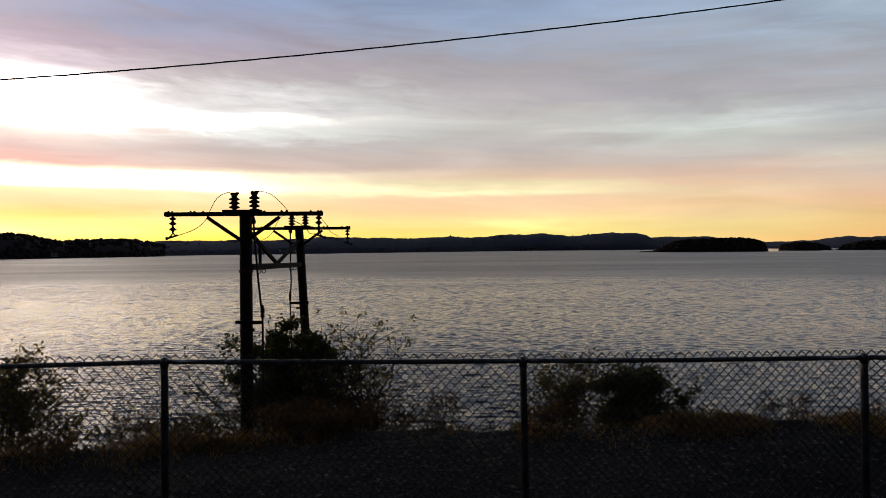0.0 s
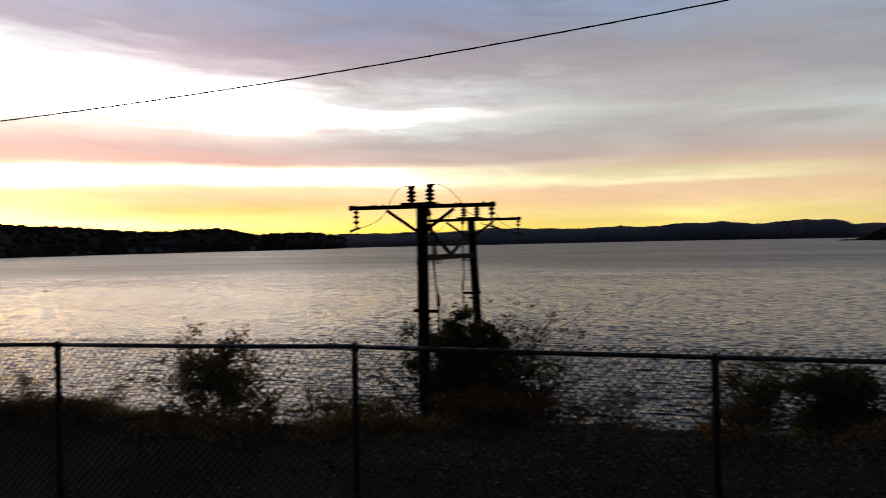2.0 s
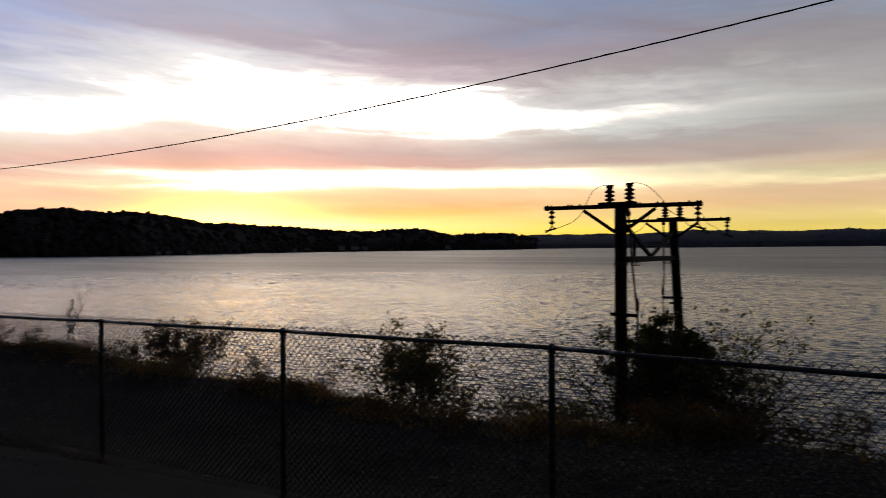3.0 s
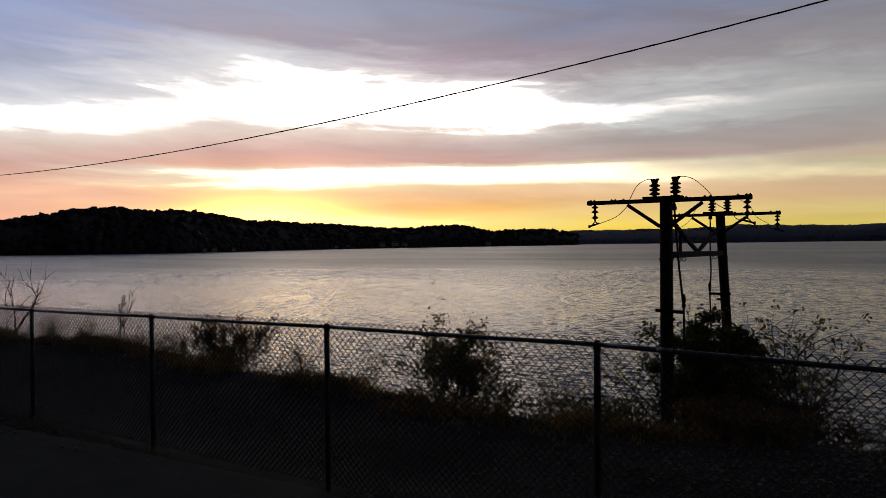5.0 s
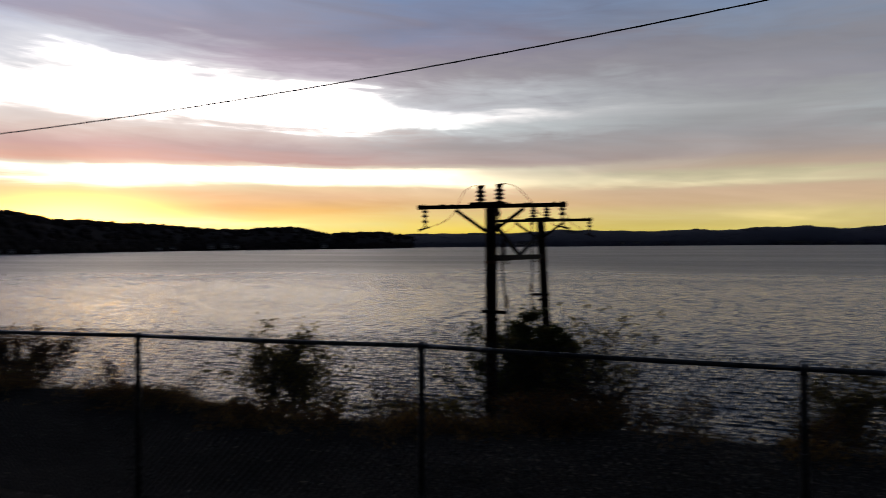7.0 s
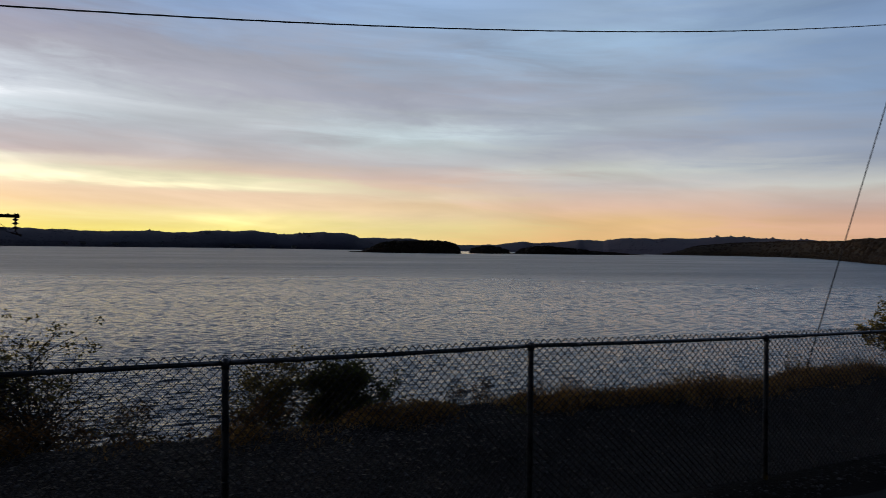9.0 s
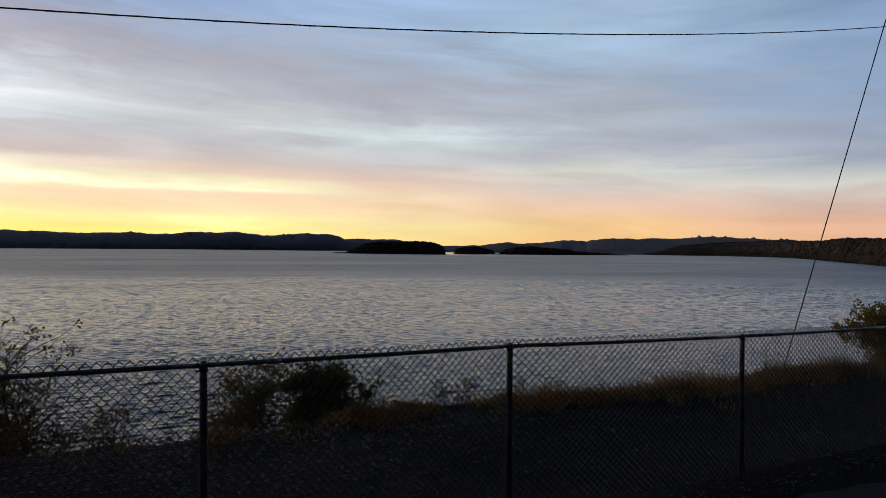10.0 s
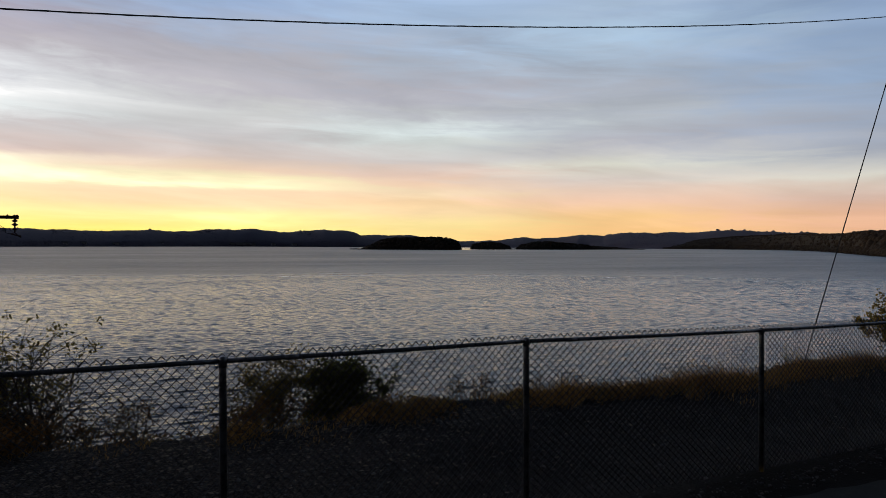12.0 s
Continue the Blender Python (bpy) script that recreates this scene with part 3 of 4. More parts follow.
island("island_far", "long low wooded spit of land",
       "32.7 -0.2 1720 33.3 0.15 1720 34.2 0.42 1720 35.5 0.5 1740 36.8 0.42 1760 38 0.3 1800 39.5 0.12 1900 41 0.02 2000 43.5 -0.1 2100",
       60, 700, 5.0, 23)


# ---------- chain-link fence ----------
PITCH, FENCE_TOP = 0.0782, 1.80
POSTS = [-24.4, -21.35, -18.3, -15.25, -12.3, -9.25, -6.155, -3.04, 0.0, 2.96, 5.89, 9.37, 12.7, 15.75, 18.8, 21.85, 24.9, 27.95]


def rail_height(x):
    """Top rail height fitted to the camera's view, a little lower towards both ends."""
    return float(np.interp(x, (-24, -9.17, -6.1, -3, 0, 3, 6, 9.2, 27), (1.62, 1.692, 1.752, 1.80, 1.83, 1.793, 1.779, 1.706, 1.56)))


def link_fabric():
    """One bay of woven diamond mesh, its wires bent in and out at each crossing."""
    half, rows = PITCH / 2, 46
    count = round(3.05 / half)
    bld = Build()
    for i in range(count):
        x0 = i * half
        pts = []
        for k in range(rows + 1):
            side = (k + i) % 2
            z = 0.058 - k * half
            pts.append((x0 + (half + 0.002 if side else -0.002), 0.004 if side else -0.004, z))
        bld.tube(pts, 0.0054, 4, False)
    return bld.mesh("chain_link", M_WIRE)


def build_fence():
    fence = thing("chain_link_fence", "galvanised chain-link fence with round posts and top rail", "fence")
    fabric = link_fabric()
    loop = [(0.004 * math.sin(q), 0.012 + 0.030 * math.cos(q), 0.024 * math.sin(q)) for q in [2 * math.pi * j / 8 for j in range(9)]]
    tie = Build().tube(loop, 0.0018, 4, False).mesh("tie_wire", M_WIRE)
    for i, x in enumerate(POSTS):
        z = rail_height(x)
        lean = (0.3, -0.4, 0.2, -0.2, 0.1, 0.0, -0.2, 0.1, 0.0, -0.7, -0.3, -0.5, 0.2)[i % 13]
        bld = Build()
        bld.tube([(0, 0, -0.35 - z), (0, 0, -0.03), (0, 0, 0.012)], 0.030, 14)
        bld.lathe([(0.034, -0.05), (0.035, 0.012), (0.034, 0.024), (0.024, 0.034), (0.006, 0.038)])
        # tie wires round the post
        for h in (0.30, 0.62, 0.95, 1.3):
            bld.lathe([(0.030, -h - 0.004), (0.0335, -h), (0.030, -h + 0.004)], sides=10)
        post = piece("post", bld.mesh("post", M_STEEL, True), fence, pose(x, 0, z, 0, lean, 0))
        post.data.polygons.foreach_set("use_smooth", [len(p.vertices) == 4 for p in post.data.polygons])
    for a, b in zip(POSTS, POSTS[1:]):
        za, zb = rail_height(a), rail_height(b)
        bld = Build()
        mid = [(a + (b - a) * k / 6, 0.0, za + (zb - za) * k / 6 - 0.006 * math.sin(math.pi * k / 6)) for k in range(7)]
        bld.tube(mid, 0.0205, 12)
        # the swaged sleeve where two rail lengths join
        bld.tube([(a + 0.5, 0, za + (zb - za) * 0.164 - 0.003), (a + 0.62, 0, za + (zb - za) * 0.2 - 0.004)], 0.0225, 12)
        piece("top_rail", bld.mesh("top_rail", M_STEEL, True), fence)
        turn = math.atan2(zb - za, b - a)
        m = Matrix.Translation((a, 0.036, za)) @ Matrix.Rotation(-turn, 4, "Y") @ Matrix.Diagonal(((b - a) / 3.05, 1, 1, 1))
        piece("chain_link", fabric, fence, m, "woven diamond wire mesh")
        for k in range(1, 7):
            u = k / 7
            piece("tie_wire", tie, fence, pose(a + (b - a) * u, 0, za + (zb - za) * u - 0.005))


build_fence()


# ---------- the twin-pole switching frame ----------
def shed_stack(count, r, gap, base=0.03):
    """Lathe profile of a ribbed insulator, from the bottom up."""
    out = [(0.036, 0.0), (0.036, base)]
    for k in range(count):
        z = base + k * gap
        out += [(0.036, z), (r, z + gap * 0.22), (r * 1.03, z + gap * 0.48), (r * 0.66, z + gap * 0.72), (0.042, z + gap * 0.95)]
    z = base + count * gap
    return out + [(0.045, z), (0.052, z + 0.012), (0.050, z + 0.04), (0.02, z + 0.055)]


def standing_insulator(parent, at):
    bld = Build().lathe(shed_stack(3, 0.084, 0.066), at)
    ins = piece("post_insulator", bld.mesh("post_insulator", M_PORCELAIN, True), parent, label="brown ribbed porcelain post insulator")
    top = Vector(at) + Vector((0, 0, 0.275))
    cap = Build().box((0.115, 0.06, 0.045), top, None, 0.008).box((0.05, 0.03, 0.03), top + Vector((0.05, 0, 0.015)), None, 0.006)
    piece("clamp", cap.mesh("clamp", M_IRON), ins)
    foot = Build().box((0.13, 0.11, 0.03), Vector(at) + Vector((0, 0, -0.012)), None, 0.005)
    piece("base_plate", foot.mesh("base_plate", M_IRON), ins)
    return top


def hanging_insulator(parent, at, swing):
    """A short suspension string under the arm's end, with its line clamp."""
    at = Vector(at)
    prof = [(0.010, -0.30), (0.014, -0.27), (0.02, -0.24), (0.058, -0.225), (0.06, -0.215), (0.02, -0.185), (0.014, -0.16), (0.02, -0.145), (0.058, -0.13), (0.06, -0.12),
            (0.02, -0.09), (0.016, -0.07), (0.055, -0.05), (0.057, -0.04), (0.022, -0.015), (0.012, 0.0)]
    bld = Build().lathe(prof, at)
    ins = piece("suspension_insulator", bld.mesh("suspension_insulator", M_PORCELAIN, True), parent, label="brown porcelain disc insulator")
    low = at + Vector((0, 0, -0.28))
    c = Build()
    tip = low + Vector((0.10 * swing, 0, -0.085))
    tail = low + Vector((-0.075 * swing, 0, -0.03))
    c.beam(low, low + Vector((0.05 * swing, 0, -0.06)), 0.016, 0.016)
    c.beam(low, low + Vector((-0.05 * swing, 0, -0.035)), 0.014, 0.014)
    c.beam(tail, tip, 0.03, 0.03, 0.006)
    c.box((0.03, 0.045, 0.05), tip, None, 0.006)
    piece("line_clamp", c.mesh("line_clamp", M_IRON), ins)
    return tail if swing > 0 else tip


def arc_wire(parent, pts, r=0.0055):
    """A stiff jumper that curves through the points."""
    pts = [Vector(p) for p in pts]
    ext = [pts[0] * 2 - pts[1]] + pts + [pts[-1] * 2 - pts[-2]]
    line = []
    for i in range(1, len(ext) - 2):
        p0, p1, p2, p3 = ext[i - 1:i + 3]
        for k in range(8):
            t = k / 8
            line.append(0.5 * (2 * p1 + (p2 - p0) * t + (2 * p0 - 5 * p1 + 4 * p2 - p3) * t * t + (3 * p1 - p0 - 3 * p2 + p3) * t ** 3))
    line.append(pts[-1])
    piece("jumper_wire", Build().tube(line, r, 6).mesh("jumper_wire", M_CABLE, True), parent)


def crossarm_set(frame_ob, x, y, z, left, right):
    """A timber arm with knee braces, four insulators and their jumpers."""
    arm = piece("crossarm", Build().box((right - left, 0.09, 0.066), ((left + right) / 2, y - 0.13, z), None, 0.01).mesh("crossarm", M_ARM), frame_ob, label="weathered timber crossarm")
    bolt = Build().lathe([(0.022, 0.0), (0.022, 0.012), (0.010, 0.014), (0.010, 0.024)], (0, 0, 0), 8).mesh("bolt", M_IRON)
    for u in (left + 0.06, left + 0.12, left + 0.42, left + 0.48, left + 0.62, x + 0.34, x + 0.62, x + 0.70, right - 0.20, right - 0.08, right - 0.03):
        piece("bolt", bolt, arm, pose(u, y - 0.13, z + 0.033))
    for end in (left, right):
        piece("end_strap", Build().box((0.05, 0.105, 0.08), (end + (0.04 if end == left else -0.04), y - 0.13, z), None, 0.006).mesh("end_strap", M_IRON), arm)
    piece("bearing_plate", Build().box((0.62, 0.16, 0.04), (x - 0.02, y - 0.12, z + 0.048), None, 0.006).mesh("bearing_plate", M_ARM), arm)
    for s, far in ((-1, x - 0.60), (1, x + 0.58)):
        piece("knee_brace", Build().beam((far, y - 0.10, z - 0.05), (x + s * 0.07, y - 0.10, z - 0.42), 0.045, 0.055, 0.006).mesh("knee_brace", M_ARM), frame_ob, label="timber knee brace")
    a = standing_insulator(frame_ob, (x - 0.15, y - 0.12, z + 0.055))
    b = standing_insulator(frame_ob, (x + 0.175, y - 0.12, z + 0.075))
    c = hanging_insulator(frame_ob, (left + 0.13, y - 0.13, z - 0.03), -1)
    d = hanging_insulator(frame_ob, (right - 0.07, y - 0.13, z - 0.03), 1)
    arc_wire(frame_ob, [a, a + Vector((-0.12, 0, 0.02)), a + Vector((-0.28, 0, -0.07)), a + Vector((-0.40, 0, -0.28)), (x - 0.62, y - 0.13, z - 0.10), (x - 0.80, y - 0.13, z - 0.25), c + Vector((0.12, 0, 0.03)), c])
    arc_wire(frame_ob, [b, b + Vector((0.12, 0, 0.02)), b + Vector((0.30, 0, -0.05)), b + Vector((0.52, 0, -0.27)), (x + 0.78, y - 0.13, z - 0.08), (x + 1.0, y - 0.13, z - 0.22), d + Vector((-0.08, 0, 0.02)), d])


def build_pole_frame():
    f = thing("switching_pole_frame", "creosoted twin-pole power frame with crossarms and insulators on the bank", "utility poles")
    p1, p2 = (-0.765, 5.6), (-0.81, 10.8)
    tops = (3.40, 3.30)
    lean = (0.0, 0.052)   # the far pole leans
    for (x, y), top, k in zip((p1, p2), tops, lean):
        foot = bank_height(x, y) - 0.6
        bld = Build()
        levels = [foot, foot + 1, 0.3, 1.5, top - 0.5, top]
        if foot + 1 > 0.3:
            levels = [foot, 0.3, 1.5, top - 0.5, top]
        pts = [(x + k * (top - z) * (1 if k else 0), y, z) for z in levels]
        radii = [0.100 + 0.006 * (top - z) / 3.5 for z in levels]
        bld.tube(pts, radii, 18)
        pole = piece("pole", bld.mesh("pole", M_POLE, True), f, label="dark creosoted timber pole")
        pole.data.polygons.foreach_set("use_smooth", [len(q.vertices) == 4 for q in pole.data.polygons])
        for z in (1.42, top - 0.46, top - 1.0):
            cx = x + k * (top - z)
            band = Build().lathe([(0.108, z - 0.025), (0.113, z - 0.02), (0.113, z + 0.02), (0.108, z + 0.025)], (cx, y, 0), 16)
            piece("iron_band", band.mesh("iron_band", M_IRON), pole)
    crossarm_set(f, p1[0], p1[1], 3.345, -2.04, 0.53)
    crossarm_set(f, p2[0], p2[1], 3.275, -2.10, 0.45)
    # tie beam between the poles and its two struts
    beam = piece("tie_beam", Build().beam((-0.70, 5.62, 2.47), (-0.775, 10.75, 2.40), 0.10, 0.105, 0.012).mesh("tie_beam", M_ARM), f, label="timber tie beam between the poles")
    for u in (0.12, 0.20, 0.74, 0.84):
        c = Vector((-0.70, 5.62, 2.47)).lerp(Vector((-0.775, 10.75, 2.40)), u) + Vector((0, 0, -0.085))
        loop = [c + Vector((0.035 * math.cos(q), 0, 0.035 * math.sin(q))) for q in [2 * math.pi * j / 10 for j in range(11)]]
        piece("ring_bolt", Build().tube(loop, 0.008, 5, False).mesh("ring_bolt", M_IRON), beam)
    mid = Vector((-0.70, 5.62, 2.47)).lerp(Vector((-0.775, 10.75, 2.40)), 0.44)
    piece("strut", Build().beam((-0.72, 5.66, 3.06), mid + Vector((0, -0.05, 0.05)), 0.055, 0.075, 0.008).mesh("strut", M_ARM), f)
    piece("strut", Build().beam((-0.80, 10.72, 3.00), mid + Vector((0, 0.05, 0.05)), 0.055, 0.075, 0.008).mesh("strut", M_ARM), f)
    piece("hanger_rod", Build().beam((-0.71, 6.35, 2.80), (-0.71, 6.35, 2.47), 0.045, 0.05, 0.006).mesh("hanger_rod", M_IRON), f)
    # standoff arms that hold the down leads away from the poles
    for (x, y), z, dx, k in ((p1, 1.56, 0.29, 0.0), (p2, 1.47, -0.32, 0.052)):
        cx = x + k * (3.3 - z)
        a, b = (cx - 0.15 * (1 if dx > 0 else -1), y - 0.11, z + 0.01), (cx + dx, y - 0.11, z)
        so = piece("standoff_arm", Build().beam(a, b, 0.05, 0.055, 0.006).mesh("standoff_arm", M_ARM), f)
        piece("standoff_step", Build().beam((cx, y - 0.11, z - 0.12), (cx + 0.16 * (1 if dx > 0 else -1), y - 0.11, z - 0.12), 0.04, 0.045, 0.006).mesh("standoff_step", M_IRON), so)
    for pts, y in (([(-0.615, 3.28), (-0.59, 2.9), (-0.545, 2.3), (-0.50, 1.85), (-0.475, 1.60), (-0.47, 0.9), (-0.46, -1.0)], 5.49),
                   ([(-1.00, 3.27), (-1.005, 2.6), (-0.99, 2.0), (-1.02, 1.5), (-1.0, 0.8), (-0.98, -2.5)], 10.69)):
        lead = piece("down_lead", Build().tube([(x, y, z) for x, z in pts], 0.017, 7).mesh("down_lead", M_CABLE, True), f, label="black down lead cable")
        fit_z = pts[-3][1] + 0.15
        fx = pts[-3][0]
        piece("pothead", Build().lathe([(0.018, 0), (0.034, 0.02), (0.034, 0.05), (0.024, 0.07), (0.036, 0.10), (0.036, 0.13), (0.018, 0.22)], (fx, y, fit_z - 0.12), 10).mesh("pothead", M_IRON), lead)
        piece("cutout", Build().lathe([(0.03, 0), (0.045, 0.015), (0.045, 0.05), (0.025, 0.10), (0.022, 0.14)], (pts[0][0], y, pts[0][1] - 0.1), 10).mesh("cutout", M_PORCELAIN), lead)


build_pole_frame()


# ---------- overhead cable, its pole and guy ----------
def cable_point(x):
    """The overhead cable hangs in an upright plane along the bank."""
    z = 5.325 + 0.0938 * x + 0.003127 * x * x
    return Vector((x, 3.5, z))


def build_cable():
    main = [cable_point(-49.5 + i * 0.5) for i in range(139)]
    cable = tagged(new("overhead_cable", Build().tube(main, 0.009, 6).mesh("overhead_cable", M_CABLE, True)), "black twisted service cable strung above the bank", "cable")
    wrap = []
    for i in range(int(69 / 0.07)):
        x = -49.5 + i * 0.07
        q = x * 2 * math.pi / 0.62
        wrap.append(cable_point(x) + Vector((0, 0.007 * math.cos(q), 0.007 * math.sin(q))))
    piece("wrapped_wire", Build().tube(wrap, 0.0055, 4).mesh("wrapped_wire", M_CABLE, True), cable)
    guy = Build().tube([(15.9, 4.007, 0.05), (17.37, 3.825, 3.9), (19.43, 3.57, 9.3)], 0.013, 6)
    guy.lathe([(0.03, 0.0), (0.03, 0.2), (0.015, 0.25)], (15.88, 4.01, -0.1), 8)
    tagged(new("guy_wire", guy.mesh("guy_wire", M_CABLE, True)), "taut black guy wire anchored in the grass", "guy wire")
    for x, sign in ((19.85, -1), (-49.85, 1)):
        pole = thing("utility_pole", "dark timber utility pole holding the overhead cable", "utility pole", "poles of the overhead cable", at=(x, 3.5, 0))
        z = cable_point(x + 0.35 * sign).z
        piece("pole", Build().tube([(0, 0, -0.8), (0, 0, 4), (0, 0, 9.6)], [0.15, 0.13, 0.11], 14).mesh("pole", M_POLE, True), pole)
        piece("cable_bracket", Build().beam((0, 0, z), (0.36 * sign, 0, z), 0.06, 0.06, 0.008).mesh("cable_bracket", M_IRON), pole)
        if x > 0:
            piece("guy_band", Build().lathe([(0.118, 9.24), (0.125, 9.26), (0.125, 9.36), (0.118, 9.38)], (0, 0, 0), 14).beam((0, 0, 9.3), (-0.43, 0.07, 9.3), 0.04, 0.04).mesh("guy_band", M_IRON), pole)


build_cable()


# ---------- shrubs ----------
def shrub(name, label, at, height, width, material, leaves, seed, stems=6, leaf=0.05, bare=0.0, depth=None, lean=0.0, spread=1.0, fill=0.0, thick=1.0, tufts=0.0):
    """Stems that fork three times, with leaves along the young twigs and, where it is dense, through a lumpy crown."""
    rng = random.Random(seed)
    x0, y0 = at
    root = Vector((0, 0, 0))
    ob = thing(name, label, "shrub", "shrubs on the bank", at=(x0, y0, bank_height(x0, y0) - 0.05))
    wood = Build()
    twigs = []

    def grow(p, d, length, r, level):
        pts, radii = [p.copy()], [r]
        for k in range(4):
            d = (d + Vector((rng.gauss(0, 0.16), rng.gauss(0, 0.16), rng.gauss(0.04, 0.10)))).normalized()
            p = p + d * length / 4
            pts.append(p.copy())
            radii.append(r * (1 - 0.18 * (k + 1)))
        wood.tube(pts, radii, 5 if level < 2 else 3, False)
        if level >= 2:
            twigs.append(pts)
        if level < 3:
            for k in range(rng.choice((2, 3, 3)) if level else 4):
                q = pts[rng.choice((2, 3, 4, 4))]
                turn = Vector((rng.gauss(0, 0.55) * spread, rng.gauss(0, 0.55), rng.gauss(0.1, 0.3)))
                grow(q, (d + turn).normalized(), length * rng.uniform(0.5, 0.75), r * 0.55, level + 1)

    for s in range(stems):
        a = 2 * math.pi * s / stems + rng.uniform(-0.4, 0.4)
        out = rng.uniform(0.15, 0.6)
        d = Vector((math.cos(a) * out * width / height * 0.9 + lean, math.sin(a) * out * (depth or width) / height * 0.9, 1)).normalized()
        grow(root + Vector((math.cos(a), math.sin(a), 0)) * 0.08, d, height * rng.uniform(0.38, 0.5), 0.016 * thick * height / 1.5, 0)
    pts = [q for t in twigs for q in t]
    top = max(q.z for q in pts)
    cx = sum(q.x for q in pts) / len(pts)
    wide = sorted(abs(q.x - cx) for q in pts)[int(len(pts) * 0.97)]
    k = Matrix.Diagonal((width / 2 / wide, (depth or width) / 2 / wide, height / top))
    piece("branchwork", mesh_of("branchwork", [k @ v for v in wood.v], wood.f, M_BARK), ob)
    tall = min(height, width * 0.95)   # the leafy crown; the stems below are bare
    clumps = []
    for _ in range(int(26 + 14 * width * tall) if fill else 0):
        d = Vector((rng.gauss(0, 1), rng.gauss(0, 1), rng.gauss(0, 1))).normalized()
        u = rng.random() ** 0.4 * (0.78 + 0.5 * noise.noise(d * 1.9 + Vector((seed, 0, 0))))
        clumps.append((Vector((d.x * width / 2 * u, d.y * (depth or width) / 2 * u, height - tall / 2 + d.z * tall / 2 * u)), rng.uniform(0.06, 0.13)))
    fol = Build()
    live = [t for t in twigs if rng.random() >= bare]
    if tufts:   # leaves only on the outer, upper twigs
        live = [t for t in live if (k @ t[-1]).z > tufts * height]
    for _ in range(leaves):
        t = rng.choice(live)
        i = rng.randrange(len(t) - 1)
        if tufts:
            p = k @ t[-1] + Vector((rng.gauss(0, 0.05), rng.gauss(0, 0.05), rng.gauss(0, 0.03)))
        elif rng.random() < fill:
            c, size = rng.choice(clumps)
            p = c + Vector((rng.gauss(0, size), rng.gauss(0, size), rng.gauss(0, size * 0.8)))
        else:
            p = k @ t[i].lerp(t[i + 1], rng.random()) + Vector((rng.gauss(0, 1), rng.gauss(0, 1), rng.gauss(0, 1))) * 0.03
        d = Vector((rng.gauss(0, 1), rng.gauss(0, 1), rng.gauss(-0.1, 0.7))).normalized()
        side = d.cross(Vector((rng.gauss(0, 1), rng.gauss(0, 1), rng.gauss(0, 1)))).normalized()
        up = side.cross(d)
        n = leaf * rng.uniform(0.6, 1.25)
        fol.add([p, p + d * n * 0.5 + side * n * 0.3 + up * n * 0.06, p + d * n, p + d * n * 0.5 - side * n * 0.3 + up * n * 0.06], [(0, 1, 2), (0, 2, 3)])
    if leaves:
        piece("foliage", fol.mesh("foliage", material), ob)
    return ob


def base_gap(x, y, top):
    """Height of a shrub whose top is at that level."""
    return top - (bank_height(x, y) - 0.05)


def placed_shrub(label, x, y, top, width, *rest, **more):
    return shrub("shrub", label, (x, y), base_gap(x, y, top), width, *rest, **more)


placed_shrub("dense dark green shrub round the feet of the poles", -0.50, 8.0, 1.50, 2.75, M_LEAF_DARK, 30000, 31, stems=16, leaf=0.085, depth=2.0, fill=0.8)
placed_shrub("open half-bare shrub with leaf tufts on thin twigs", 1.0, 7.0, 1.62, 2.3, M_LEAF_OLIVE, 1700, 32, stems=11, leaf=0.066, bare=0.35, lean=0.1, thick=1.3, spread=1.3, tufts=0.62)
placed_shrub("low brown growth under the open shrub", 0.75, 6.6, 0.45, 2.2, M_LEAF_RUST, 4200, 40, stems=12, leaf=0.06, depth=1.0, fill=0.6)
placed_shrub("brown leafy growth on the lip of the bank", 0.35, 4.55, 0.42, 1.7, M_LEAF_RUST, 3000, 41, stems=10, leaf=0.055, depth=0.9, fill=0.25)
placed_shrub("brown leafy growth on the lip of the bank", -1.5, 4.7, 0.34, 1.5, M_LEAF_OLIVE, 2400, 42, stems=9, leaf=0.05, depth=0.8, fill=0.6)
placed_shrub("light leafy olive shrub behind the fence", 4.65, 6.0, 0.92, 1.6, M_LEAF_OLIVE, 5600, 33, stems=9, leaf=0.055, depth=0.9, fill=0.5)
placed_shrub("dense low dark green shrub behind the fence", 5.9, 6.2, 0.84, 1.75, M_LEAF_DARK, 12000, 34, stems=12, leaf=0.075, depth=1.3, fill=0.75)
placed_shrub("upright leafy dark olive shrub on the bank", -4.95, 6.0, 1.36, 2.2, M_LEAF_OLIVE, 6800, 35, stems=14, leaf=0.08, depth=1.6, fill=0.5)
placed_shrub("thin rust-leaved shrub on the bank", -11.8, 6.0, 1.0, 2.8, M_LEAF_RUST, 8000, 36, stems=9, leaf=0.06, depth=1.5)
placed_shrub("bare young sapling with upright twigs", -15.8, 5.6, 1.68, 1.3, M_LEAF_RUST, 60, 37, stems=2, leaf=0.05, bare=0.9, depth=0.7, thick=2.2)
placed_shrub("bare crooked sapling with spreading twigs", -23.2, 5.6, 2.25, 2.6, M_LEAF_RUST, 60, 38, stems=1, leaf=0.05, bare=0.9, depth=1.2, thick=2.0, lean=0.25)
placed_shrub("yellowing leafy shrub beside the guy wire", 22.5, 5.2, 1.6, 4.4, M_LEAF_YELLOW, 10000, 39, stems=10, leaf=0.09, depth=2.0, fill=0.6)
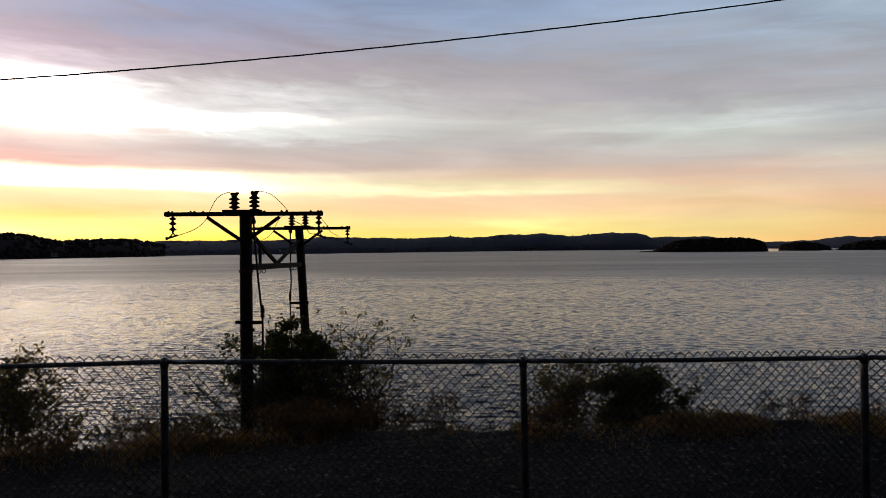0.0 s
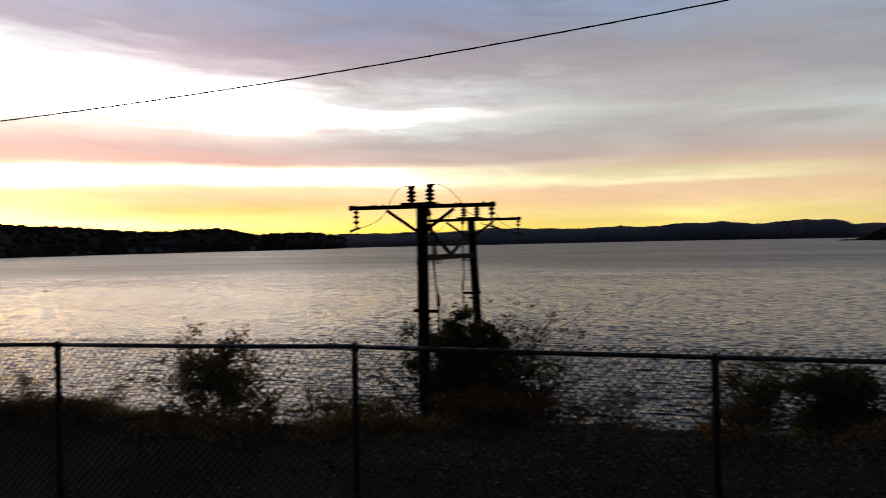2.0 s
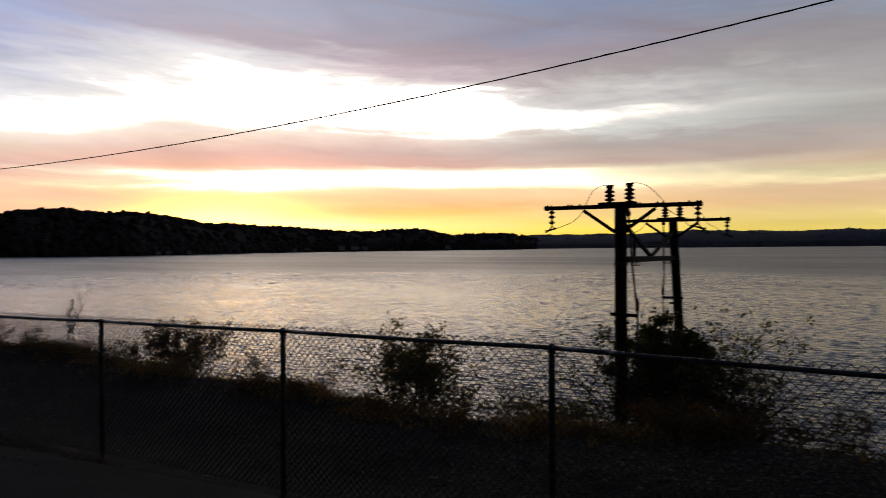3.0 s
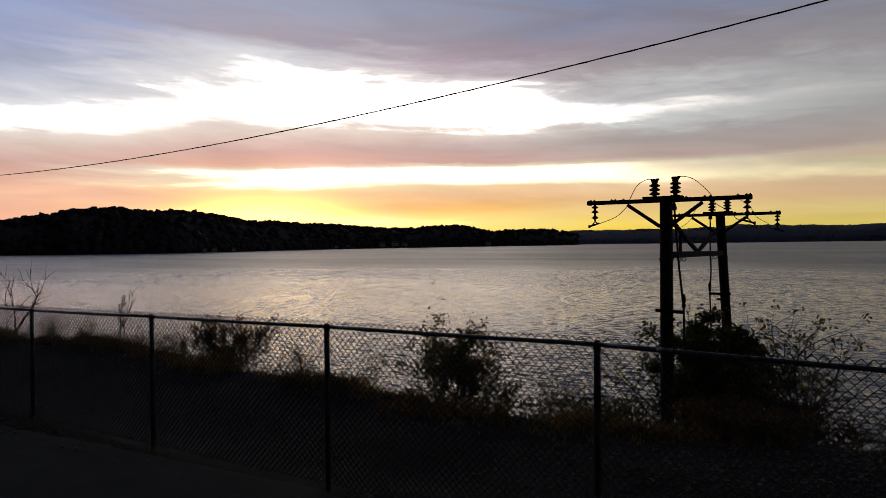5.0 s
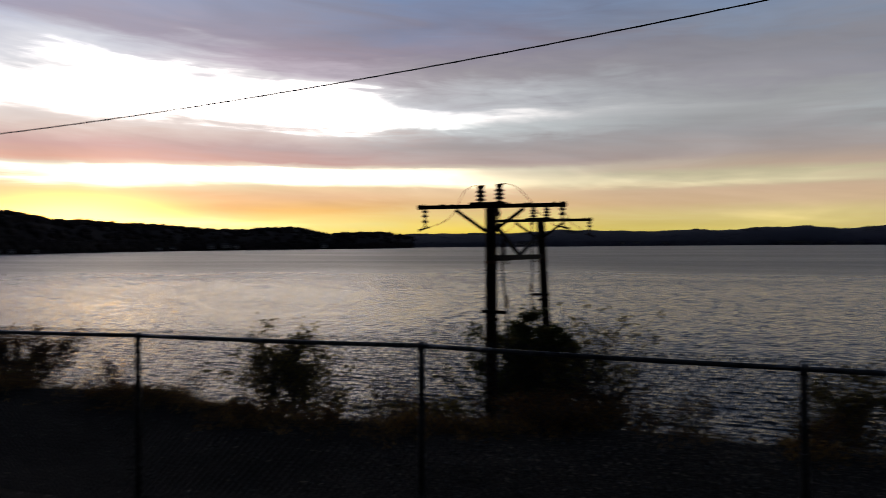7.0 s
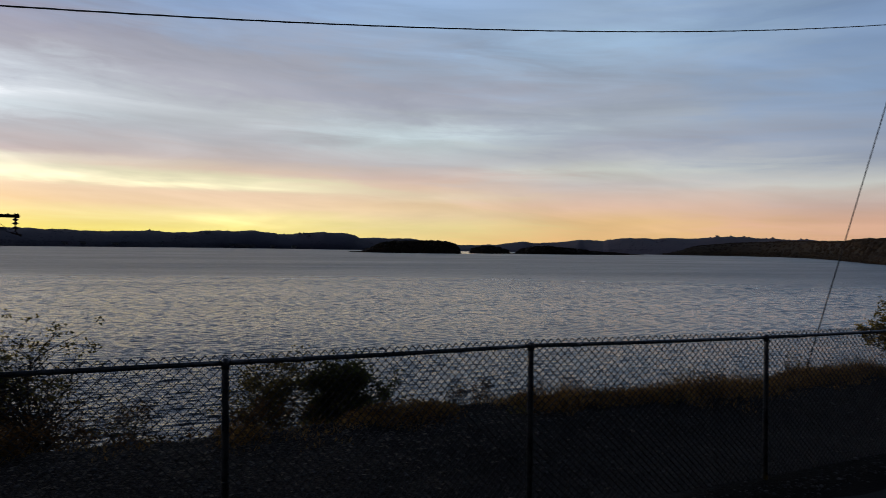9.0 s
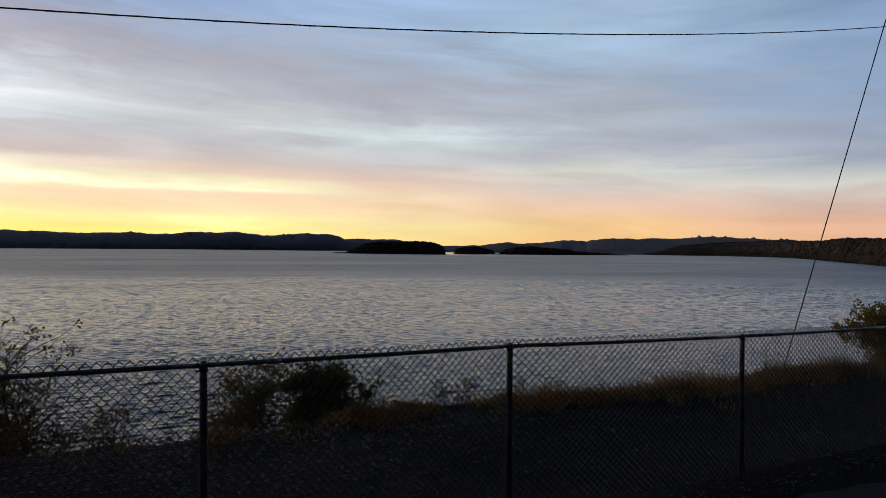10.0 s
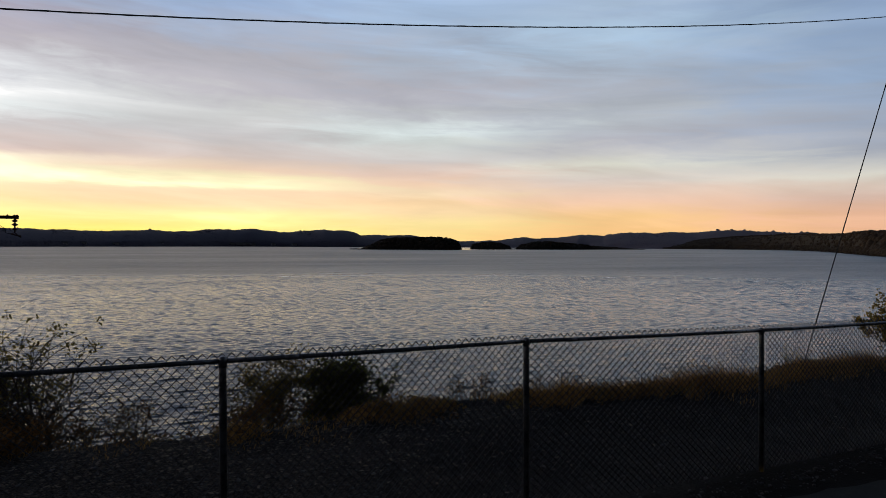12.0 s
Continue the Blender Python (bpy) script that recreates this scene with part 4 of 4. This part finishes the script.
for k, (sx, sy, st, sw) in enumerate(((-9.0, 5.6, 0.55, 1.2), (-17.3, 5.5, 0.75, 1.6), (-18.9, 5.3, 0.8, 1.3), (-13.4, 5.7, 0.55, 1.3), (-7.3, 5.8, 0.45, 1.0), (1.4, 5.4, 0.55, 1.5), (0.2, 5.1, 0.42, 1.1), (-2.3, 5.2, 0.40, 0.9), (4.4, 5.2, 0.35, 1.4), (-23.5, 5.4, 0.9, 2.0))):
    placed_shrub("low rust-brown weedy growth on the bank", sx, sy, st, sw, M_LEAF_RUST, 1500, 50 + k, stems=7, leaf=0.045, depth=0.8)

weeds = random.Random(77)
for k in range(26):
    wx = weeds.choice((weeds.uniform(-25, -6.5), weeds.uniform(-25, -8), weeds.uniform(-3.5, 5.5), weeds.uniform(7.5, 19)))
    placed_shrub("thin dry weed stalks on the crest of the bank", wx, weeds.uniform(4.6, 5.5), weeds.uniform(0.28, 0.62) if wx < 6 else weeds.uniform(0.2, 0.42), weeds.uniform(0.5, 1.0), M_LEAF_RUST if k % 3 else M_LEAF_OLIVE, 360, 90 + k, stems=5, leaf=0.04, depth=0.5)


# ---------- grass, gravel, fallen leaves ----------
def build_grass():
    rng = random.Random(5)
    bld = Build()
    for _ in range(5600):
        x = rng.uniform(-27, 32)
        y = 4.2 + 0.35 * math.sin(x * 0.31) + 0.25 * math.sin(x * 0.83 + 1.0) + rng.gauss(0.12, 0.4)
        n = noise.noise((x * 0.7, y * 0.4, 2.0))
        if 1.3 < x < 3.6 and rng.random() < 0.85:   # the bare lip of the bank
            continue
        if n < -0.15 and rng.random() < 0.6:
            continue
        tall = (0.11 + 0.22 * max(0.0, n + 0.15)) * rng.uniform(0.6, 1.25) * (1.0 + 0.5 * min(1.0, max(0.0, (x - 5) / 4)))
        z = bank_height(x, y)
        for _b in range(11):
            a, tilt = rng.uniform(0, 6.283), abs(rng.gauss(0.75, 0.6))
            p = Vector((x + rng.gauss(0, 0.08), y + rng.gauss(0, 0.08), z - 0.01))
            h = tall * rng.choice((rng.uniform(0.3, 0.8), rng.uniform(0.6, 1.35)))
            way = Vector((math.cos(a), math.sin(a), 0))
            side = Vector((-way.y, way.x, 0)) * rng.uniform(0.003, 0.007)
            mid = p + way * h * tilt * 0.4 + Vector((0, 0, h * 0.6))
            tip = p + way * h * tilt + Vector((0, 0, h))
            bld.add([p - side, p + side, mid + side * 0.8, mid - side * 0.8, tip], [(0, 1, 2, 3), (3, 2, 4)])
    tagged(new("grass", bld.mesh("grass", M_GRASS)), "dry tan grass tufts along the crest of the bank", "grass", kind="stuff")


def build_brush():
    """Low leafy growth that fills the crest between the grass tufts."""
    rng = random.Random(15)
    for name, label, material, count in (("low_brush", "rust-brown low brush along the crest of the bank", M_LEAF_RUST, 1200), ("low_brush", "olive low brush along the crest of the bank", M_LEAF_OLIVE, 320),
                                         ("dry_weeds", "tan and orange dry weeds mounded along the crest", M_GRASS, 1500)):
        bld = Build()
        for _ in range(count):
            x = rng.uniform(-26, 30) if name == "low_brush" else rng.uniform(3.6, 30)
            y = 4.35 + 0.35 * math.sin(x * 0.31) + rng.gauss(0, 0.3)
            n = noise.noise((x * 0.45, y * 0.3, 7.0))
            if n < -0.12 or (1.3 < x < 3.6 and rng.random() < 0.85):
                continue
            z = bank_height(x, y)
            wide, high = rng.uniform(0.14, 0.34), (0.17 + (0.40 if name == "low_brush" else 0.55) * max(0.0, n)) * rng.uniform(0.7, 1.4)
            for _b in range(46):
                a, q, u = rng.uniform(0, 6.283), wide * math.sqrt(rng.random()), rng.random()
                p = Vector((x + q * math.cos(a), y + q * math.sin(a), z + u * high * (1.1 - 0.6 * q / wide)))
                d = Vector((rng.gauss(0, 1), rng.gauss(0, 1), rng.gauss(0, 0.8))).normalized() * rng.uniform(0.018, 0.038)
                e = d.orthogonal().normalized() * d.length * 0.5
                bld.add([p - d, p + e, p + d, p - e], [(0, 1, 2, 3)])
            for _b in range(5):
                p = Vector((x + rng.gauss(0, wide * 0.4), y + rng.gauss(0, wide * 0.4), z - 0.01))
                tip = p + Vector((rng.gauss(0, 0.06), rng.gauss(0, 0.06), high * rng.uniform(0.8, 1.3)))
                bld.add([p - Vector((0.003, 0, 0)), p + Vector((0.003, 0, 0)), tip], [(0, 1, 2)])
        tagged(new(name, bld.mesh(name, material)), label, "brush", kind="stuff")


def build_gravel():
    rng = random.Random(6)
    bld = Build()
    for i in range(7000):
        x = rng.uniform(-16, 20) if i < 5200 else rng.gauss(3.0, 2.6)
        y = rng.gauss(2.2, 0.9) if i >= 5200 else rng.uniform(-0.75, 3.8) if i % 3 else rng.gauss(-0.45, 0.14)
        r = min(rng.lognormvariate(-4.35, 0.45), 0.04)
        vs, fs = blob(r, 0.6, rng, 0.25)
        z = bank_height(x, y) if y > -0.3 else (0.016 if y < -0.62 else 0.0)
        bld.add([v + Vector((x, y, z + r * 0.2)) for v in vs], fs)
    tagged(new("gravel", bld.mesh("gravel", M_STONE)), "loose pale gravel scattered over dark soil", "gravel", kind="stuff")
    bld = Build()
    for i in range(3400):
        x, y = (rng.uniform(-16, 20), rng.uniform(-0.4, 4.2)) if i < 300 else (rng.gauss(3.5, 3.6), 4.4 - abs(rng.gauss(0, 1.3)))
        z = bank_height(x, y) + 0.012
        a, n = rng.uniform(0, 6.283), rng.uniform(0.015, 0.05) if i % 12 else rng.uniform(0.04, 0.075)
        d, s = Vector((math.cos(a), math.sin(a), rng.uniform(-0.1, 0.2))) * n, Vector((-math.sin(a), math.cos(a), rng.uniform(-0.2, 0.2))) * n * 0.4
        p = Vector((x, y, z))
        bld.add([p - d, p + s - d * 0.1, p + d, p - s - d * 0.1], [(0, 1, 2), (0, 2, 3)])
    tagged(new("fallen_leaves", bld.mesh("fallen_leaves", M_LITTER)), "pale dry leaves scattered on the soil", "leaves", kind="stuff")


build_grass()
build_brush()
build_gravel()


# ---------- houses on the far shore ----------
def house(bearing, dist, up, w, h):
    """A small gabled house with windows facing the lake."""
    at = Vector((EYE.x + dist * math.sin(radians(bearing)), EYE.y + dist * math.cos(radians(bearing)), WATER + up))
    ob = thing("house", "small white gabled house on the far shore", "house", "houses on the far shore")
    ob.matrix_basis = Matrix.Translation(at) @ Matrix.Rotation(-radians(bearing) + 0.2, 4, "Z")
    d = w * 0.7
    piece("wall", Build().box((w, d, h), (0, 0, h / 2)).add([(-w / 2, -d / 2, h), (-w / 2, d / 2, h), (-w / 2, 0, h * 1.5), (w / 2, -d / 2, h), (w / 2, d / 2, h), (w / 2, 0, h * 1.5)], [(0, 1, 2), (3, 5, 4)]).mesh("wall", M_HOUSE), ob)
    roof = Build()
    for s in (-1, 1):
        a, b, c, e = (-w * 0.54, s * d * 0.56, h * 0.96), (w * 0.54, s * d * 0.56, h * 0.96), (w * 0.54, 0, h * 1.54), (-w * 0.54, 0, h * 1.54)
        roof.add([a, b, c, e] + [(p[0], p[1], p[2] + 0.35) for p in (a, b, c, e)], [(0, 1, 2, 3), (4, 7, 6, 5), (0, 4, 5, 1), (1, 5, 6, 2), (2, 6, 7, 3), (3, 7, 4, 0)])
    piece("roof", roof.mesh("roof", M_ROOF), ob)
    for k in (-0.3, 0.0, 0.3):
        piece("window", Build().box((w * 0.13, 0.1, h * 0.35), (k * w, -d / 2 - 0.04, h * 0.5)).mesh("window", M_PANE), ob)


HOUSES = [(-51.8, 776, 1.0, 4, 2.4), (-51.1, 781, 0.9, 5, 2.4), (-49.6, 806, 1.2, 4, 2.6), (-41.2, 1004, 1.6, 5, 2.8), (-40.2, 1024, 1.6, 6, 2.8),
          (-37.3, 1070, 2.5, 9, 5), (-36.2, 1090, 3.0, 12, 5), (-35.4, 1100, 2.6, 9, 4), (-28.2, 1250, 2.5, 9, 5), (-11.4, 1910, 5, 16, 7), (-10.8, 1915, 6, 18, 7),
          (-10.2, 1925, 5, 14, 7), (-3.0, 2290, 5, 14, 7), (-1.8, 2370, 6, 16, 7), (0.4, 2470, 5, 18, 7)]
HOUSES_FAR = [(3.6, 2680, 5, 16, 8), (9.0, 3070, 6, 20, 9), (9.6, 3100, 7, 34, 9), (10.2, 3120, 6, 24, 9), (10.7, 3140, 5, 20, 8), (12.3, 3180, 6, 18, 8), (14.0, 3205, 5, 22, 8)]
for spec in HOUSES + HOUSES_FAR:
    house(*spec)
